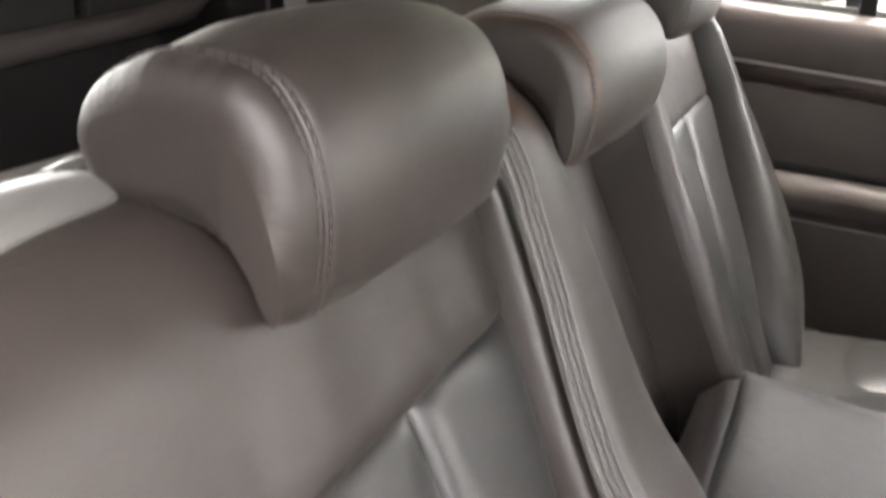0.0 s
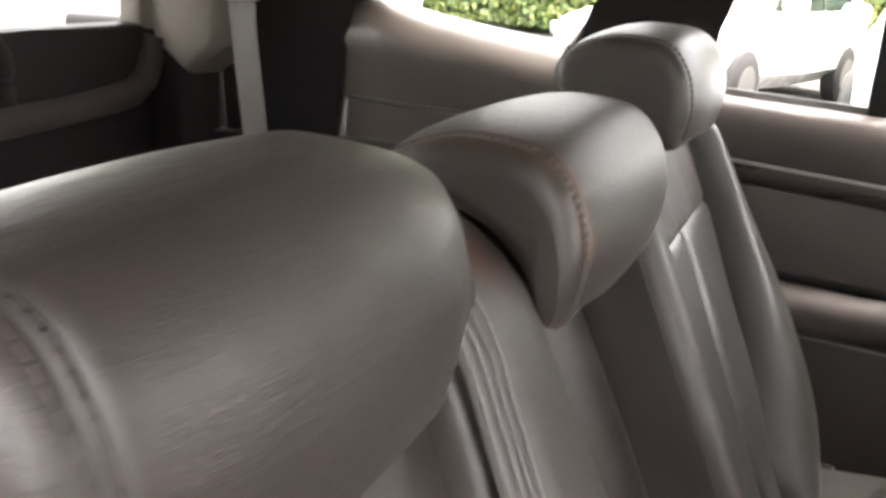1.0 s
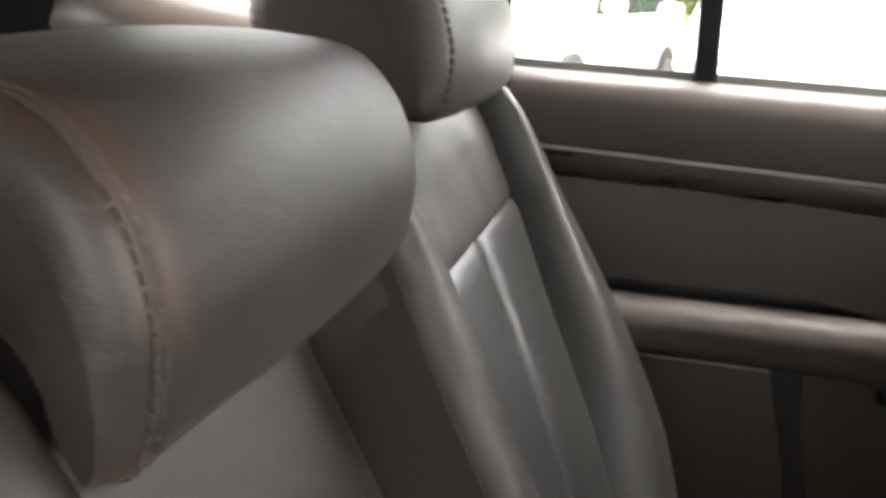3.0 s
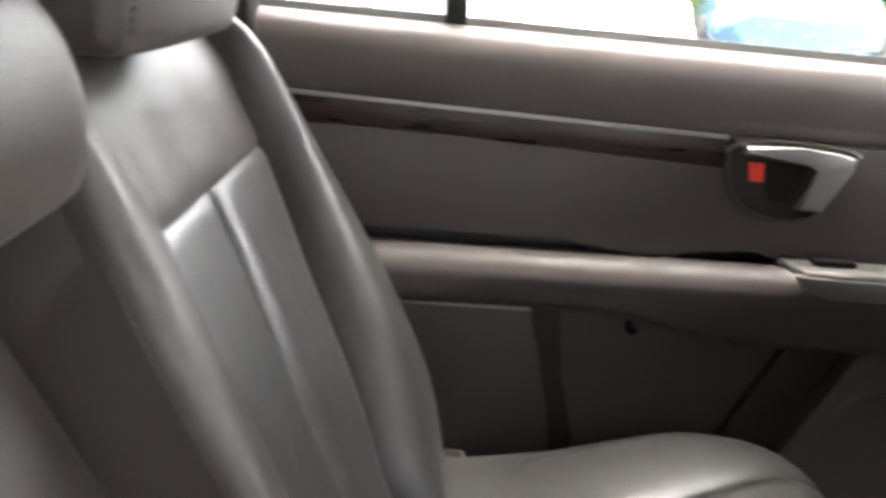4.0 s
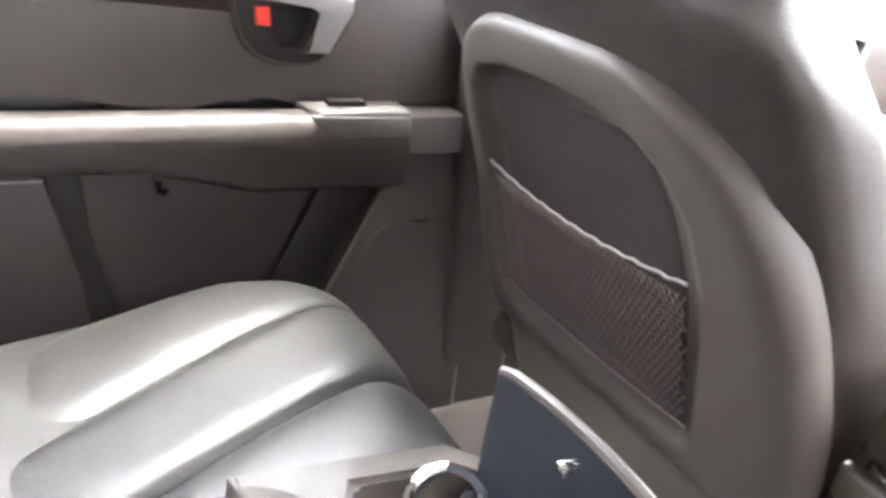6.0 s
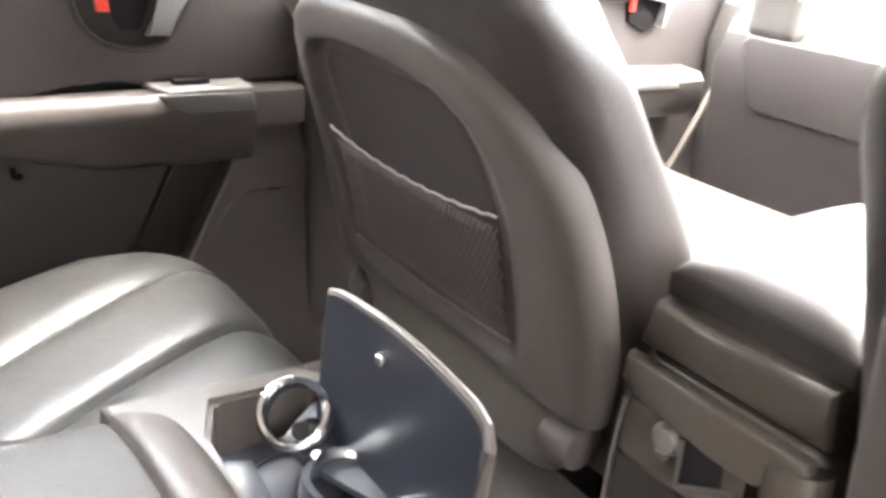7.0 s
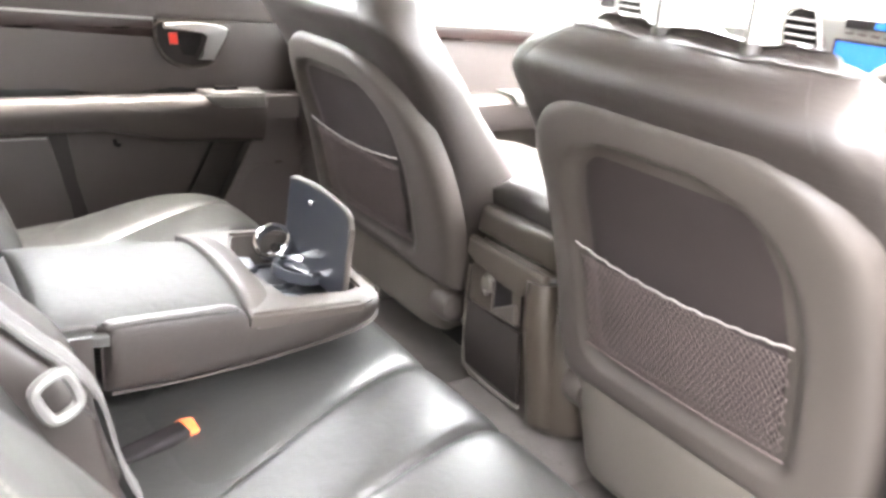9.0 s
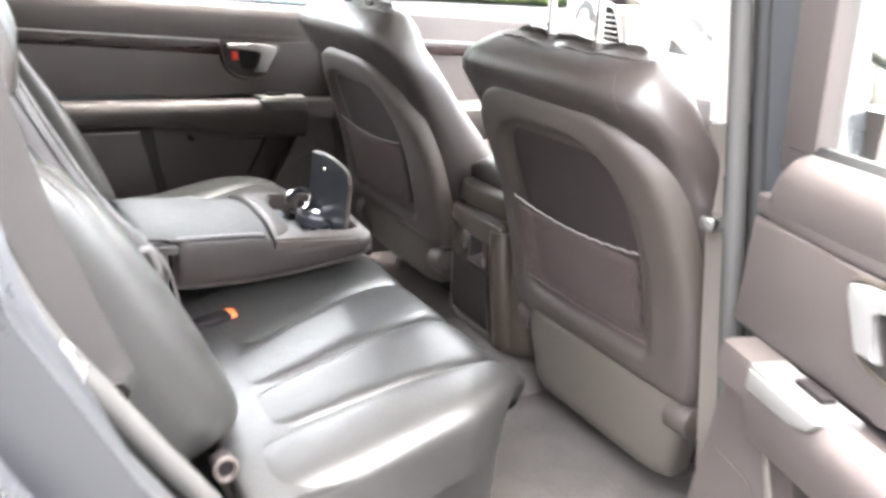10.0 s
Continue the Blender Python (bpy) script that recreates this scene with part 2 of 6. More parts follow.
def tube(pts, radius, sides=8, closed=False, flat=1.0, up=(0, 0, 1)):
    """A round or flattened bar along points."""
    pts = [Vector(p) for p in pts]
    n = len(pts)
    verts, faces = [], []
    for i, p in enumerate(pts):
        a = pts[(i - 1) % n] if closed or i else p
        b = pts[(i + 1) % n] if closed or i < n - 1 else p
        t = (b - a).normalized()
        side = t.cross(Vector(up))
        side = side.normalized() if side.length > 1e-4 else t.orthogonal().normalized()
        top = side.cross(t)
        r = radius(i / max(n - 1, 1)) if callable(radius) else radius
        for k in range(sides):
            w = 2 * math.pi * k / sides
            verts.append(p + side * math.cos(w) * r + top * math.sin(w) * r * flat)
    for i in range(n if closed else n - 1):
        j = (i + 1) % n
        for k in range(sides):
            m = (k + 1) % sides
            faces.append((i * sides + k, i * sides + m, j * sides + m, j * sides + k))
    if not closed:
        faces.append(tuple(range(sides))[::-1])
        faces.append(tuple(range((n - 1) * sides, n * sides)))
    return verts, faces


def joined(*pieces):
    verts, faces = [], []
    for v, f in pieces:
        k = len(verts)
        verts += list(v)
        faces += [tuple(i + k for i in q) for q in f]
    return verts, faces


def box(x0, x1, y0, y1, z0, z1, r=0.004, seg=2, m=None):
    bm = bmesh.new()
    bmesh.ops.create_cube(bm, size=1)
    for v in bm.verts:
        v.co = Vector(((x0 + x1) / 2 + v.co.x * (x1 - x0), (y0 + y1) / 2 + v.co.y * (y1 - y0), (z0 + z1) / 2 + v.co.z * (z1 - z0)))
    if r:
        bmesh.ops.bevel(bm, geom=bm.edges[:], offset=r, segments=seg, affect="EDGES", profile=0.5)
    if m is not None:
        bm.transform(m)
    return bm


def slab(outline, to_world, depth, r=0.004, seg=2, base=0.0):
    """A flat outline (u, v) with thickness along w from base to base + depth; to_world(u, v, w)."""
    bm = bmesh.new()
    a = [bm.verts.new((u, v, base)) for u, v in outline]
    b = [bm.verts.new((u, v, base + depth)) for u, v in outline]
    n = len(a)
    bm.faces.new(a[::-1])
    top = bm.faces.new(b)
    for i in range(n):
        bm.faces.new((a[i], a[(i + 1) % n], b[(i + 1) % n], b[i]))
    if r:
        bmesh.ops.bevel(bm, geom=list(top.edges), offset=r, segments=seg, affect="EDGES", profile=0.5)
    bmesh.ops.triangulate(bm, faces=[f for f in bm.faces if len(f.verts) > 4])
    for v in bm.verts:
        v.co = Vector(to_world(*v.co))
    bmesh.ops.recalc_face_normals(bm, faces=bm.faces[:])
    return bm


def edge(s, k=5.0, q=2.2):
    return max(0.0, 1 - abs(s) ** k) ** (1 / q)


def pad(profile, low, high, left, right, rise, back, detail=None, nu=28, nv=36, ku=5.0, kv=9.0, flip=1.0):
    """A stuffed pad. profile: (x, z) as a function of s in 0..1; the pad spans s from low to high and y from left(s) to right(s).
    Its face stands rise over the profile and rolls off round its border; back is how deep it goes behind. detail(y, s): added relief."""
    ss = [low + (high - low) * (0.5 + 0.5 * math.sin(math.pi / 2 * t)) for t in np.linspace(-1, 1, nv)]
    us = [math.sin(math.pi / 2 * t) for t in np.linspace(-1, 1, nu)]
    front, rear = [], []
    for s in ss:
        (x, z), (xa, za), (xb, zb) = profile(s), profile(s - 0.004), profile(s + 0.004)
        d = Vector((xb - xa, 0, zb - za)).normalized()
        n = Vector((d.z, 0, -d.x)) * flip
        v = 2 * (s - low) / (high - low) - 1
        for u in us:
            y = left(s) + (right(s) - left(s)) * (u + 1) / 2
            e = edge(u, ku) * edge(v, kv)
            h = rise * e + (detail(y, s) * min(1, 2 * e) if detail else 0)
            front.append(Vector((x, y, z)) + n * h)
            rear.append(Vector((x, y, z)) - n * back)
    k = len(front)
    faces = []
    for j in range(nv - 1):
        for i in range(nu - 1):
            a = j * nu + i
            faces.append((a, a + 1, a + nu + 1, a + nu))
            faces.append((k + a, k + a + nu, k + a + nu + 1, k + a + 1))
    rim = [i for i in range(nu)] + [j * nu + nu - 1 for j in range(1, nv)] + [(nv - 1) * nu + i for i in range(nu - 2, -1, -1)] + [j * nu for j in range(nv - 2, 0, -1)]
    for a, b in zip(rim, rim[1:] + rim[:1]):
        faces.append((b, a, a + k, b + k))
    bm = bmesh.new()
    vs = [bm.verts.new(v) for v in front + rear]
    for f in faces:
        bm.faces.new([vs[i] for i in f])
    return bm


def piecewise(*knots):
    ks, vs = [k for k, _ in knots], [v for _, v in knots]
    return lambda s: float(np.interp(s, ks, vs))


def stitches(path, pitch=0.008, length=0.005, radius=0.0009, lift=(0, 0, 0)):
    """Short thread bars along a polyline, as one mesh."""
    path = [Vector(p) + Vector(lift) for p in path]
    run, total = [0.0], 0.0
    for a, b in zip(path, path[1:]):
        total += (b - a).length
        run.append(total)
    verts, faces = [], []

    def at(d):
        i = min(max(int(np.searchsorted(run, d)) - 1, 0), len(path) - 2)
        return path[i].lerp(path[i + 1], (d - run[i]) / max(run[i + 1] - run[i], 1e-6))

    d = 0.0
    while d + length < total:
        a, b = at(d), at(d + length)
        v, f = tube([a, b], radius, 5)
        k = len(verts)
        verts += v
        faces += [tuple(i + k for i in q) for q in f]
        d += pitch
    return verts, faces


def loft(rings):
    """A closed skin over rings of points, one above the other."""
    n = len(rings[0])
    bm = bmesh.new()
    vs = [[bm.verts.new(p) for p in ring] for ring in rings]
    for a, b in zip(vs, vs[1:]):
        for i in range(n):
            k = (i + 1) % n
            bm.faces.new((a[i], a[k], b[k], b[i]))
    caps = [bm.faces.new(vs[0][::-1]), bm.faces.new(vs[-1])]
    bmesh.ops.triangulate(bm, faces=caps)
    return bm


# ---- the car's shell: x forward, y to its left, z up, metres ----
def sweep(cross, us, to_world):
    """A closed cross-section (w, z) for each u, swept along u."""
    verts, faces, n = [], [], 0
    for u in us:
        ring = cross(u)
        n = len(ring)
        verts += [Vector(to_world(u, z, w)) for w, z in ring]
    for j in range(len(us) - 1):
        for i in range(n):
            k = (i + 1) % n
            faces.append((j * n + i, j * n + k, (j + 1) * n + k, (j + 1) * n + i))
    faces.append(tuple(range(n)))
    faces.append(tuple(range((len(us) - 1) * n, len(us) * n))[::-1])
    bm = bmesh.new()
    vs = [bm.verts.new(v) for v in verts]
    for f in faces:
        bm.faces.new([vs[i] for i in f])
    bmesh.ops.triangulate(bm, faces=[f for f in bm.faces if len(f.verts) > 4])
    return bm


def sill_z(u):
    return 1.140 - 0.030 * (u + 0.1)


def rear_door(name, to_world, label, frame_shading, end):
    """A rear door seen from inside: panel, wood strip, armrest, handle, switch, pocket. The front frame's tone follows
    how the door is lit.
    """
    d = thing(name, to_world(0.2, 0.45, 0), label, "car door", kind="structure")
    part("door_shell", slab([(-0.46, 0.40), (0.72, 0.40), (0.72, 1.02), (0.655, sill_z(0.655) - 0.06), (-0.30, sill_z(-0.3) - 0.012), (-0.44, 0.95)], to_world, 0.07, 0.01, base=-0.095), PAINT, d, "blue-grey painted door skin")
    part("upper_panel", sweep(lambda u: [(-0.03, sill_z(u) - 0.005), (-0.012, sill_z(u) + 0.002), (0.004, sill_z(u) - 0.002), (0.014, sill_z(u) - 0.012), (0.019, sill_z(u) - 0.03), (0.016, sill_z(u) - 0.06), (0.008, 1.048 - 0.041 * u), (-0.02, 1.04 - 0.041 * u)], np.linspace(-0.44, end - 0.02, 24), to_world), VINYL, d)
    part("panel_end", sweep(lambda u: [(w, z - 0.10 * (u - end + 0.0205) ** 2 / 0.00042 * 0.25 if z > 1.07 else z) for w, z in ((-0.03, sill_z(u) - 0.005), (-0.012, sill_z(u) + 0.002), (0.004, sill_z(u) - 0.002), (0.014, sill_z(u) - 0.012), (0.019, sill_z(u) - 0.03), (0.016, sill_z(u) - 0.06), (0.008, 1.048 - 0.041 * u), (-0.02, 1.04 - 0.041 * u))], np.linspace(end - 0.0205, end, 8), to_world), VINYL, d)
    part("window_seal", sweep(lambda u: [(-0.035, sill_z(u) + 0.000), (-0.035, sill_z(u) + 0.010), (-0.022, sill_z(u) + 0.010), (-0.016, sill_z(u))], np.linspace(-0.44, 0.70, 12), to_world), BLACK, d)
    part("wood_strip", slab([(-0.44, 1.071), (-0.08, 1.056), (0.360, 1.037), (0.362, 1.004), (-0.06, 1.029), (-0.44, 1.048)], to_world, 0.014, 0.004, base=0.005), WOOD, d, "glossy dark wood-look strip")
    part("bright_line", sweep(lambda u: [(0.016, 1.0525 - 0.042 * u), (0.0205, 1.0525 - 0.042 * u), (0.0205, 1.0565 - 0.042 * u), (0.016, 1.0565 - 0.042 * u)], np.linspace(-0.44, 0.360, 10), to_world), SILVER, d)
    part("centre_panel", slab([(-0.44, 0.913), (-0.007, 0.913), (0.200, 0.922), (0.214, 0.918), (0.227, 0.896), (0.300, 0.896), (0.362, 0.899), (0.374, 0.915), (0.386, 0.921), (0.414, 0.921), (0.438, 0.913), (0.450, 0.899), (0.70, 0.895), (0.695, 1.036), (0.54, 1.036), (0.366, 1.040), (0.364, 1.000), (-0.06, 1.026), (-0.44, 1.044)], to_world, 0.033, 0.010, 3, base=-0.016), VINYL, d)
    part("front_upper_panel", slab([(0.366, 1.043), (0.54, 1.039), (0.695, 1.038), (0.70, 1.062), (0.366, 1.062)], to_world, 0.026, 0.006, base=-0.012), VINYL, d)
    # inside handle
    rim = [(0.368, 1.031), (0.440, 1.037), (0.504, 1.028), (0.499, 1.000), (0.483, 0.969), (0.465, 0.953), (0.431, 0.949), (0.398, 0.956), (0.376, 0.974), (0.365, 1.000)]
    cup = [(0.405, 1.015), (0.454, 1.014), (0.448, 0.990), (0.438, 0.970), (0.416, 0.972), (0.408, 0.985)]
    bezel = part("handle_bezel", slab(rim, to_world, 0.006, 0.003, base=0.0125), RIB, d)
    part("finger_cup", slab(cup, to_world, 0.002, 0.001, base=0.0175), DARK, bezel)
    ring = curve(rim, 44, True)
    part("bezel_rim", tube([to_world(u, z, 0.0175) for u, z in ring], 0.0032, 8, True), PLASTIC, bezel)
    part("handle", slab([(0.378, 1.033), (0.440, 1.034), (0.482, 1.031), (0.500, 1.026), (0.500, 1.013), (0.473, 0.964), (0.444, 0.965), (0.458, 0.990), (0.464, 1.011), (0.452, 1.019), (0.378, 1.022)], to_world, 0.011, 0.004, 3, base=0.0175), SILVER, bezel, "satin silver door handle")
    part("lock_tab", slab([(0.387, 1.014), (0.403, 1.014), (0.405, 0.993), (0.389, 0.993)], to_world, 0.006, 0.002, base=0.0175), RED, bezel, "red lock marker")

    # armrest
    def bottom(u):
        return float(np.interp(u, [-0.5, 0.16, 0.26, 0.32, 0.38, 0.62], [0.836, 0.834, 0.832, 0.820, 0.804, 0.798]))

    def arm(u):
        b, k = bottom(u), float(np.interp(u, [-0.44, 0.55, 0.62, 0.66], [1, 1, 0.92, 0.75]))
        return [(-0.006, 0.893), (0.020 * k, 0.893), (0.030 * k, 0.898), (0.040 * k, 0.904), (0.054 * k, 0.901), (0.066 * k, 0.893), (0.072 * k, 0.880), (0.070 * k, 0.862), (0.060 * k, b + 0.016), (0.046 * k, b + 0.004), (0.02, b), (-0.006, b)]

    part("armrest", sweep(arm, np.linspace(-0.44, 0.568, 40), to_world), VINYL, d)
    part("armrest_end", sweep(lambda u: [(-0.006, 0.900), (0.05, 0.899), (0.056, 0.896), (0.058, 0.886), (0.057, 0.850), (-0.006, 0.850)], np.linspace(0.560, 0.643, 8), to_world), VINYL, d)
    plate = part("switch_plate", slab([(0.434, 0.030), (0.562, 0.030), (0.562, 0.073), (0.452, 0.073)], lambda u, w, h: to_world(u, 0.905 + h - 0.10 * max(0, w - 0.05), w), 0.010, 0.004, 3, base=-0.004), GREY_PLASTIC, d, "grey window-switch plate")
    part("switch_face", slab([(0.438, 0.905), (0.562, 0.902), (0.562, 0.878), (0.482, 0.879), (0.455, 0.887)], to_world, 0.008, 0.004, base=0.068), GREY_PLASTIC, plate)
    part("window_switch", slab([(0.466, 0.038), (0.511, 0.038), (0.511, 0.054), (0.466, 0.054)], lambda u, w, h: to_world(u, 0.911 + h, w), 0.006, 0.002), DARK, plate)
    # pocket and lower panels
    part("lower_rear_panel", slab([(-0.44, 0.42), (0.20, 0.42), (0.212, 0.60), (0.196, 0.70), (0.168, 0.828), (-0.44, 0.828)], to_world, 0.022, 0.005, base=-0.012), VINYL, d)
    part("panel_line", slab([(-0.2, 0.8235), (0.165, 0.8225), (0.166, 0.8195), (-0.2, 0.8205)], to_world, 0.014, 0), SILVER, d)
    part("pocket_back", slab([(0.15, 0.42), (0.60, 0.42), (0.60, 0.83), (0.15, 0.83)], to_world, 0.006, 0, base=-0.012), VINYL, d)
    part("pocket_rib", slab([(0.164, 0.832), (0.200, 0.832), (0.212, 0.735), (0.234, 0.655), (0.245, 0.42), (0.208, 0.42), (0.200, 0.655), (0.180, 0.745)], to_world, 0.012, 0.003, base=-0.004), RIB, d)
    part("pocket_edge", slab([(0.480, 0.802), (0.550, 0.802), (0.488, 0.678), (0.40, 0.50), (0.34, 0.50), (0.426, 0.690)], to_world, 0.014, 0.003, base=-0.004), RIB, d)
    part("front_column", slab([(0.582, 0.880), (0.572, 0.852), (0.539, 0.775), (0.491, 0.679), (0.44, 0.57), (0.40, 0.42), (0.70, 0.42), (0.690, 0.56), (0.652, 0.80), (0.643, 0.880)], to_world, 0.050, 0.012, 3, base=-0.006), VINYL, d)
    # Paler than the door: the pocket edge's highlight is put into the rim's colour.
    part("pocket_rim_highlight", tube([to_world(u, z, 0.038) for u, z in curve([(0.584, 0.892), (0.572, 0.852), (0.539, 0.775), (0.491, 0.679), (0.44, 0.57)], 24)], 0.0042, 8), SKIRT, d)
    part("speaker_line", tube([to_world(u, z, 0.043) for u, z in curve([(0.515, 0.690), (0.530, 0.725), (0.548, 0.745), (0.570, 0.754), (0.634, 0.753)], 20)], 0.0022, 6), PLASTIC, d)
    part("bag_hook", tube([to_world(0.283 + a, 0.812 - b, 0.012) for a, b in ((0, 0), (0.001, 0.01), (0.006, 0.013), (0.010, 0.008))], 0.004, 6), DARK, d)
    # window frame and glass
    frame_part = part("window_frame", slab([(0.045, 1.13), (0.070, 1.13), (0.056, 1.56), (0.030, 1.56)], lambda u, z, w: to_world(u, z, w + 0.12 * (z - 1.13)), 0.03, 0.004, base=-0.045), BLACK, d)
    part("window_pane", slab([(-0.16, 1.12), (0.70, 1.10), (0.66, 1.54), (0.10, 1.54)], lambda u, z, w: to_world(u, z, w + 0.12 * (z - 1.13)), 0.004, 0, base=-0.034), GLASS, frame_part).visible_shadow = False
    part("front_frame", slab([(0.655, 1.09), (0.72, 1.09), (0.69, 1.56), (0.62, 1.56)], lambda u, z, w: to_world(u, z, w + 0.12 * (z - 1.13)), 0.03, 0.006, base=-0.045), frame_shading, d)
    part("rear_frame", slab([(-0.215, 1.10), (-0.172, 1.10), (-0.168, 1.225), (-0.02, 1.56), (-0.07, 1.56)], lambda u, z, w: to_world(u, z, w + 0.12 * (z - 1.13)), 0.03, 0.006, base=-0.045), BLACK, d)
    return d


LEFT = 0.72
RIGHT = -0.66


def left_wall(u, z, w):
    return (u, LEFT - w, z)


def right_wall(u, z, w):
    return (u, RIGHT + w, z)


HINGE, SWING = Vector((0.70, -0.74)), radians(73)


def open_door(u, z, w):
    dx, dy = u - HINGE.x, RIGHT + w - HINGE.y
    return (0.724 + dx * math.cos(SWING) - dy * math.sin(SWING), -0.726 + dx * math.sin(SWING) + dy * math.cos(SWING), z - 0.036)


# One frame trim in two tones: black in shade, paler in open light.
rear_door("door_1", left_wall, "closed rear door with brown-grey vinyl panel, wood strip and silver handle", BLACK, 0.70)
rear_door("door_2", open_door, "wide open rear door with brown-grey vinyl panel and armrest", VINYL, 0.668)

# floor, tunnel and sills
floor = thing("floor", (0.5, 0.03, 0.44), "brown-grey carpeted car floor with a raised centre tunnel", "car floor", kind="structure")
part("carpet", slab([(-1.1, -0.64), (1.75, -0.64), (1.75, 0.70), (-1.1, 0.70)], lambda x, y, w: (x, y, 0.42 + w), 0.03, 0.0), CARPET, floor)


def tunnel(u):
    return [(-0.17, 0.44), (-0.15, 0.485), (-0.09, 0.525), (0.07, 0.525), (0.13, 0.485), (0.15, 0.44)]


part("tunnel", sweep(tunnel, np.linspace(0.45, 1.7, 8), lambda u, z, w: (u, w, z)), CARPET, floor)
part("cargo_floor", slab([(-1.12, -0.62), (-0.20, -0.62), (-0.20, 0.69), (-1.12, 0.69)], lambda x, y, w: (x, y, 0.60 + w), 0.03, 0.0), CARPET, floor)
part("sill", box(-0.10, 0.80, -0.78, -0.655, 0.36, 0.455, 0.012), PAINT, floor, "blue-grey painted door sill")
part("sill_plate", box(-0.05, 0.66, -0.70, -0.645, 0.452, 0.468, 0.006), PLASTIC, floor)

# roof
single("ceiling", slab([(-1.15, -0.62), (1.03, -0.60), (1.03, 0.66), (-1.15, 0.68)], lambda x, y, w: (x, y, 1.545 + w - 0.05 * (x - 0.1) ** 2), 0.05, 0.0), HEADLINER, "pale beige fabric headliner of the car", "ceiling", kind="structure")


single("roof", slab([(-1.20, -0.64), (1.05, -0.62), (1.05, 0.68), (-1.20, 0.70)], lambda x, y, w: (x, y, 1.600 + w - 0.05 * (x - 0.1) ** 2 - 0.06 * (y - 0.03) ** 2), 0.03, 0.01), PAINT, "blue-grey painted car roof", "car roof", kind="structure")


# left quarter: ledge under the side window, pillars
def quarter_z(u):
    return float(np.interp(u, [-0.84, -0.76, -0.72, -0.687, -0.59, -0.486, -0.396, -0.20], [1.215, 1.222, 1.229, 1.231, 1.213, 1.200, 1.190, 1.170]))


quarter = thing("wall_left_quarter", (-0.7, 0.70, 0.6), "grey plastic quarter trim with a sloping ledge under the side window", "car trim", kind="structure")
def ledge_ring(u):
    k, z = float(np.interp(u, [-0.90, -0.80, -0.73, -0.66], [0.0, 0.25, 0.75, 1.0])), quarter_z(u)
    side = [(-0.015, 0), (0.006 * k, -0.004), (0.020 * k, -0.016), (0.034 * k, -0.032), (0.041 * k, -0.044), (0.043 * k, -0.062), (0.039 * k, -0.090), (0.034 * k, -0.120)]
    return [(-0.05, z)] + [(w, z + d) for w, d in side] + [(0.034 * k, 1.077), (0.028 * k, 1.075), (0.028 * k, 1.071), (0.036 * k, 1.068), (0.040 * k, 0.90), (0.040 * k, 0.60), (-0.05, 0.60)]


part("ledge", sweep(ledge_ring, np.linspace(-0.90, -0.20, 48), left_wall), QUARTER, quarter, sharp=60)
part("lower_trim", slab([(-1.10, 0.6), (-0.30, 0.6), (-0.30, 0.96), (-0.50, 1.00), (-0.66, 1.01), (-0.80, 1.00), (-1.10, 0.98)], left_wall, 0.035, 0.012, 3, base=0.03), DARK, quarter)


def leaning(u, z, w):
    return (u, LEFT - w - 0.16 * max(0.0, z - 1.15), z)


part("pillar_c", slab([(-0.355, 1.14), (-0.15, 1.10), (-0.165, 1.235), (-0.03, 1.56), (-0.16, 1.56), (-0.315, 1.243), (-0.36, 1.19)], leaning, 0.06, 0.014, 3, base=-0.035), DARK, quarter)
part("window_edge", slab([(-0.372, 1.185), (-0.350, 1.19), (-0.306, 1.243), (-0.15, 1.56), (-0.175, 1.56), (-0.33, 1.243)], leaning, 0.05, 0.006, base=-0.040), TRIM_PALE, quarter, "pale edge of the side window")
part("pillar_d", slab([(-0.98, 0.75), (-0.755, 0.75), (-0.745, 1.19), (-0.735, 1.222), (-0.700, 1.236), (-0.684, 1.257), (-0.66, 1.30), (-0.50, 1.56), (-0.98, 1.56)], leaning, 0.055, 0.020, 4, base=-0.030), DARK, quarter)
part("pillar_d_lower", slab([(-1.25, 0.55), (-0.96, 0.55), (-0.97, 1.12), (-0.99, 1.155), (-1.02, 1.165), (-1.25, 1.165)], lambda u, z, w: (u - 0.35 * w, LEFT - 0.03 - w, z), 0.065, 0.02, 3, base=0.02), DARK, quarter)
part("pillar_d_back", slab([(-1.10, 0.55), (-0.78, 0.55), (-0.78, 1.20), (-1.10, 1.20)], left_wall, 0.04, 0.01, base=-0.03), DARK, quarter)
part("pillar_d_trim", slab([(-1.03, 1.13), (-0.965, 1.088), (-0.890, 1.140), (-0.875, 1.28), (-0.82, 1.56), (-1.08, 1.56)], lambda u, z, w: (u - 0.35 * w, LEFT - 0.03 - w - 0.16 * max(0.0, z - 1.15), z), 0.07, 0.02, 3, base=0.02), POST, quarter, "beige-grey rear pillar trim")
window_2 = part("window_2", slab([(-0.76, 1.20), (-0.33, 1.16), (-0.14, 1.56), (-0.52, 1.56)], leaning, 0.004, 0, base=-0.036), GLASS, None)
window_2.visible_shadow = False
tagged(window_2, "clear fixed rear side window glass", "window", kind="structure")
part("roof_rail", slab([(-1.1, 1.46), (0.9, 1.46), (0.9, 1.56), (-1.1, 1.56)], lambda u, z, w: (u, 0.655 - w, z), 0.04, 0.01), HEADLINER, quarter)

# tailgate with its window opening
tail = thing("tailgate", (-1.10, 0.03, 0.6), "closed tailgate lined with dark grey plastic under a wide window", "tailgate", kind="structure")


def tail_wall(y, z, w):
    return (-1.12 + w + 0.10 * max(0.0, z - 1.1) * 2, y, z)


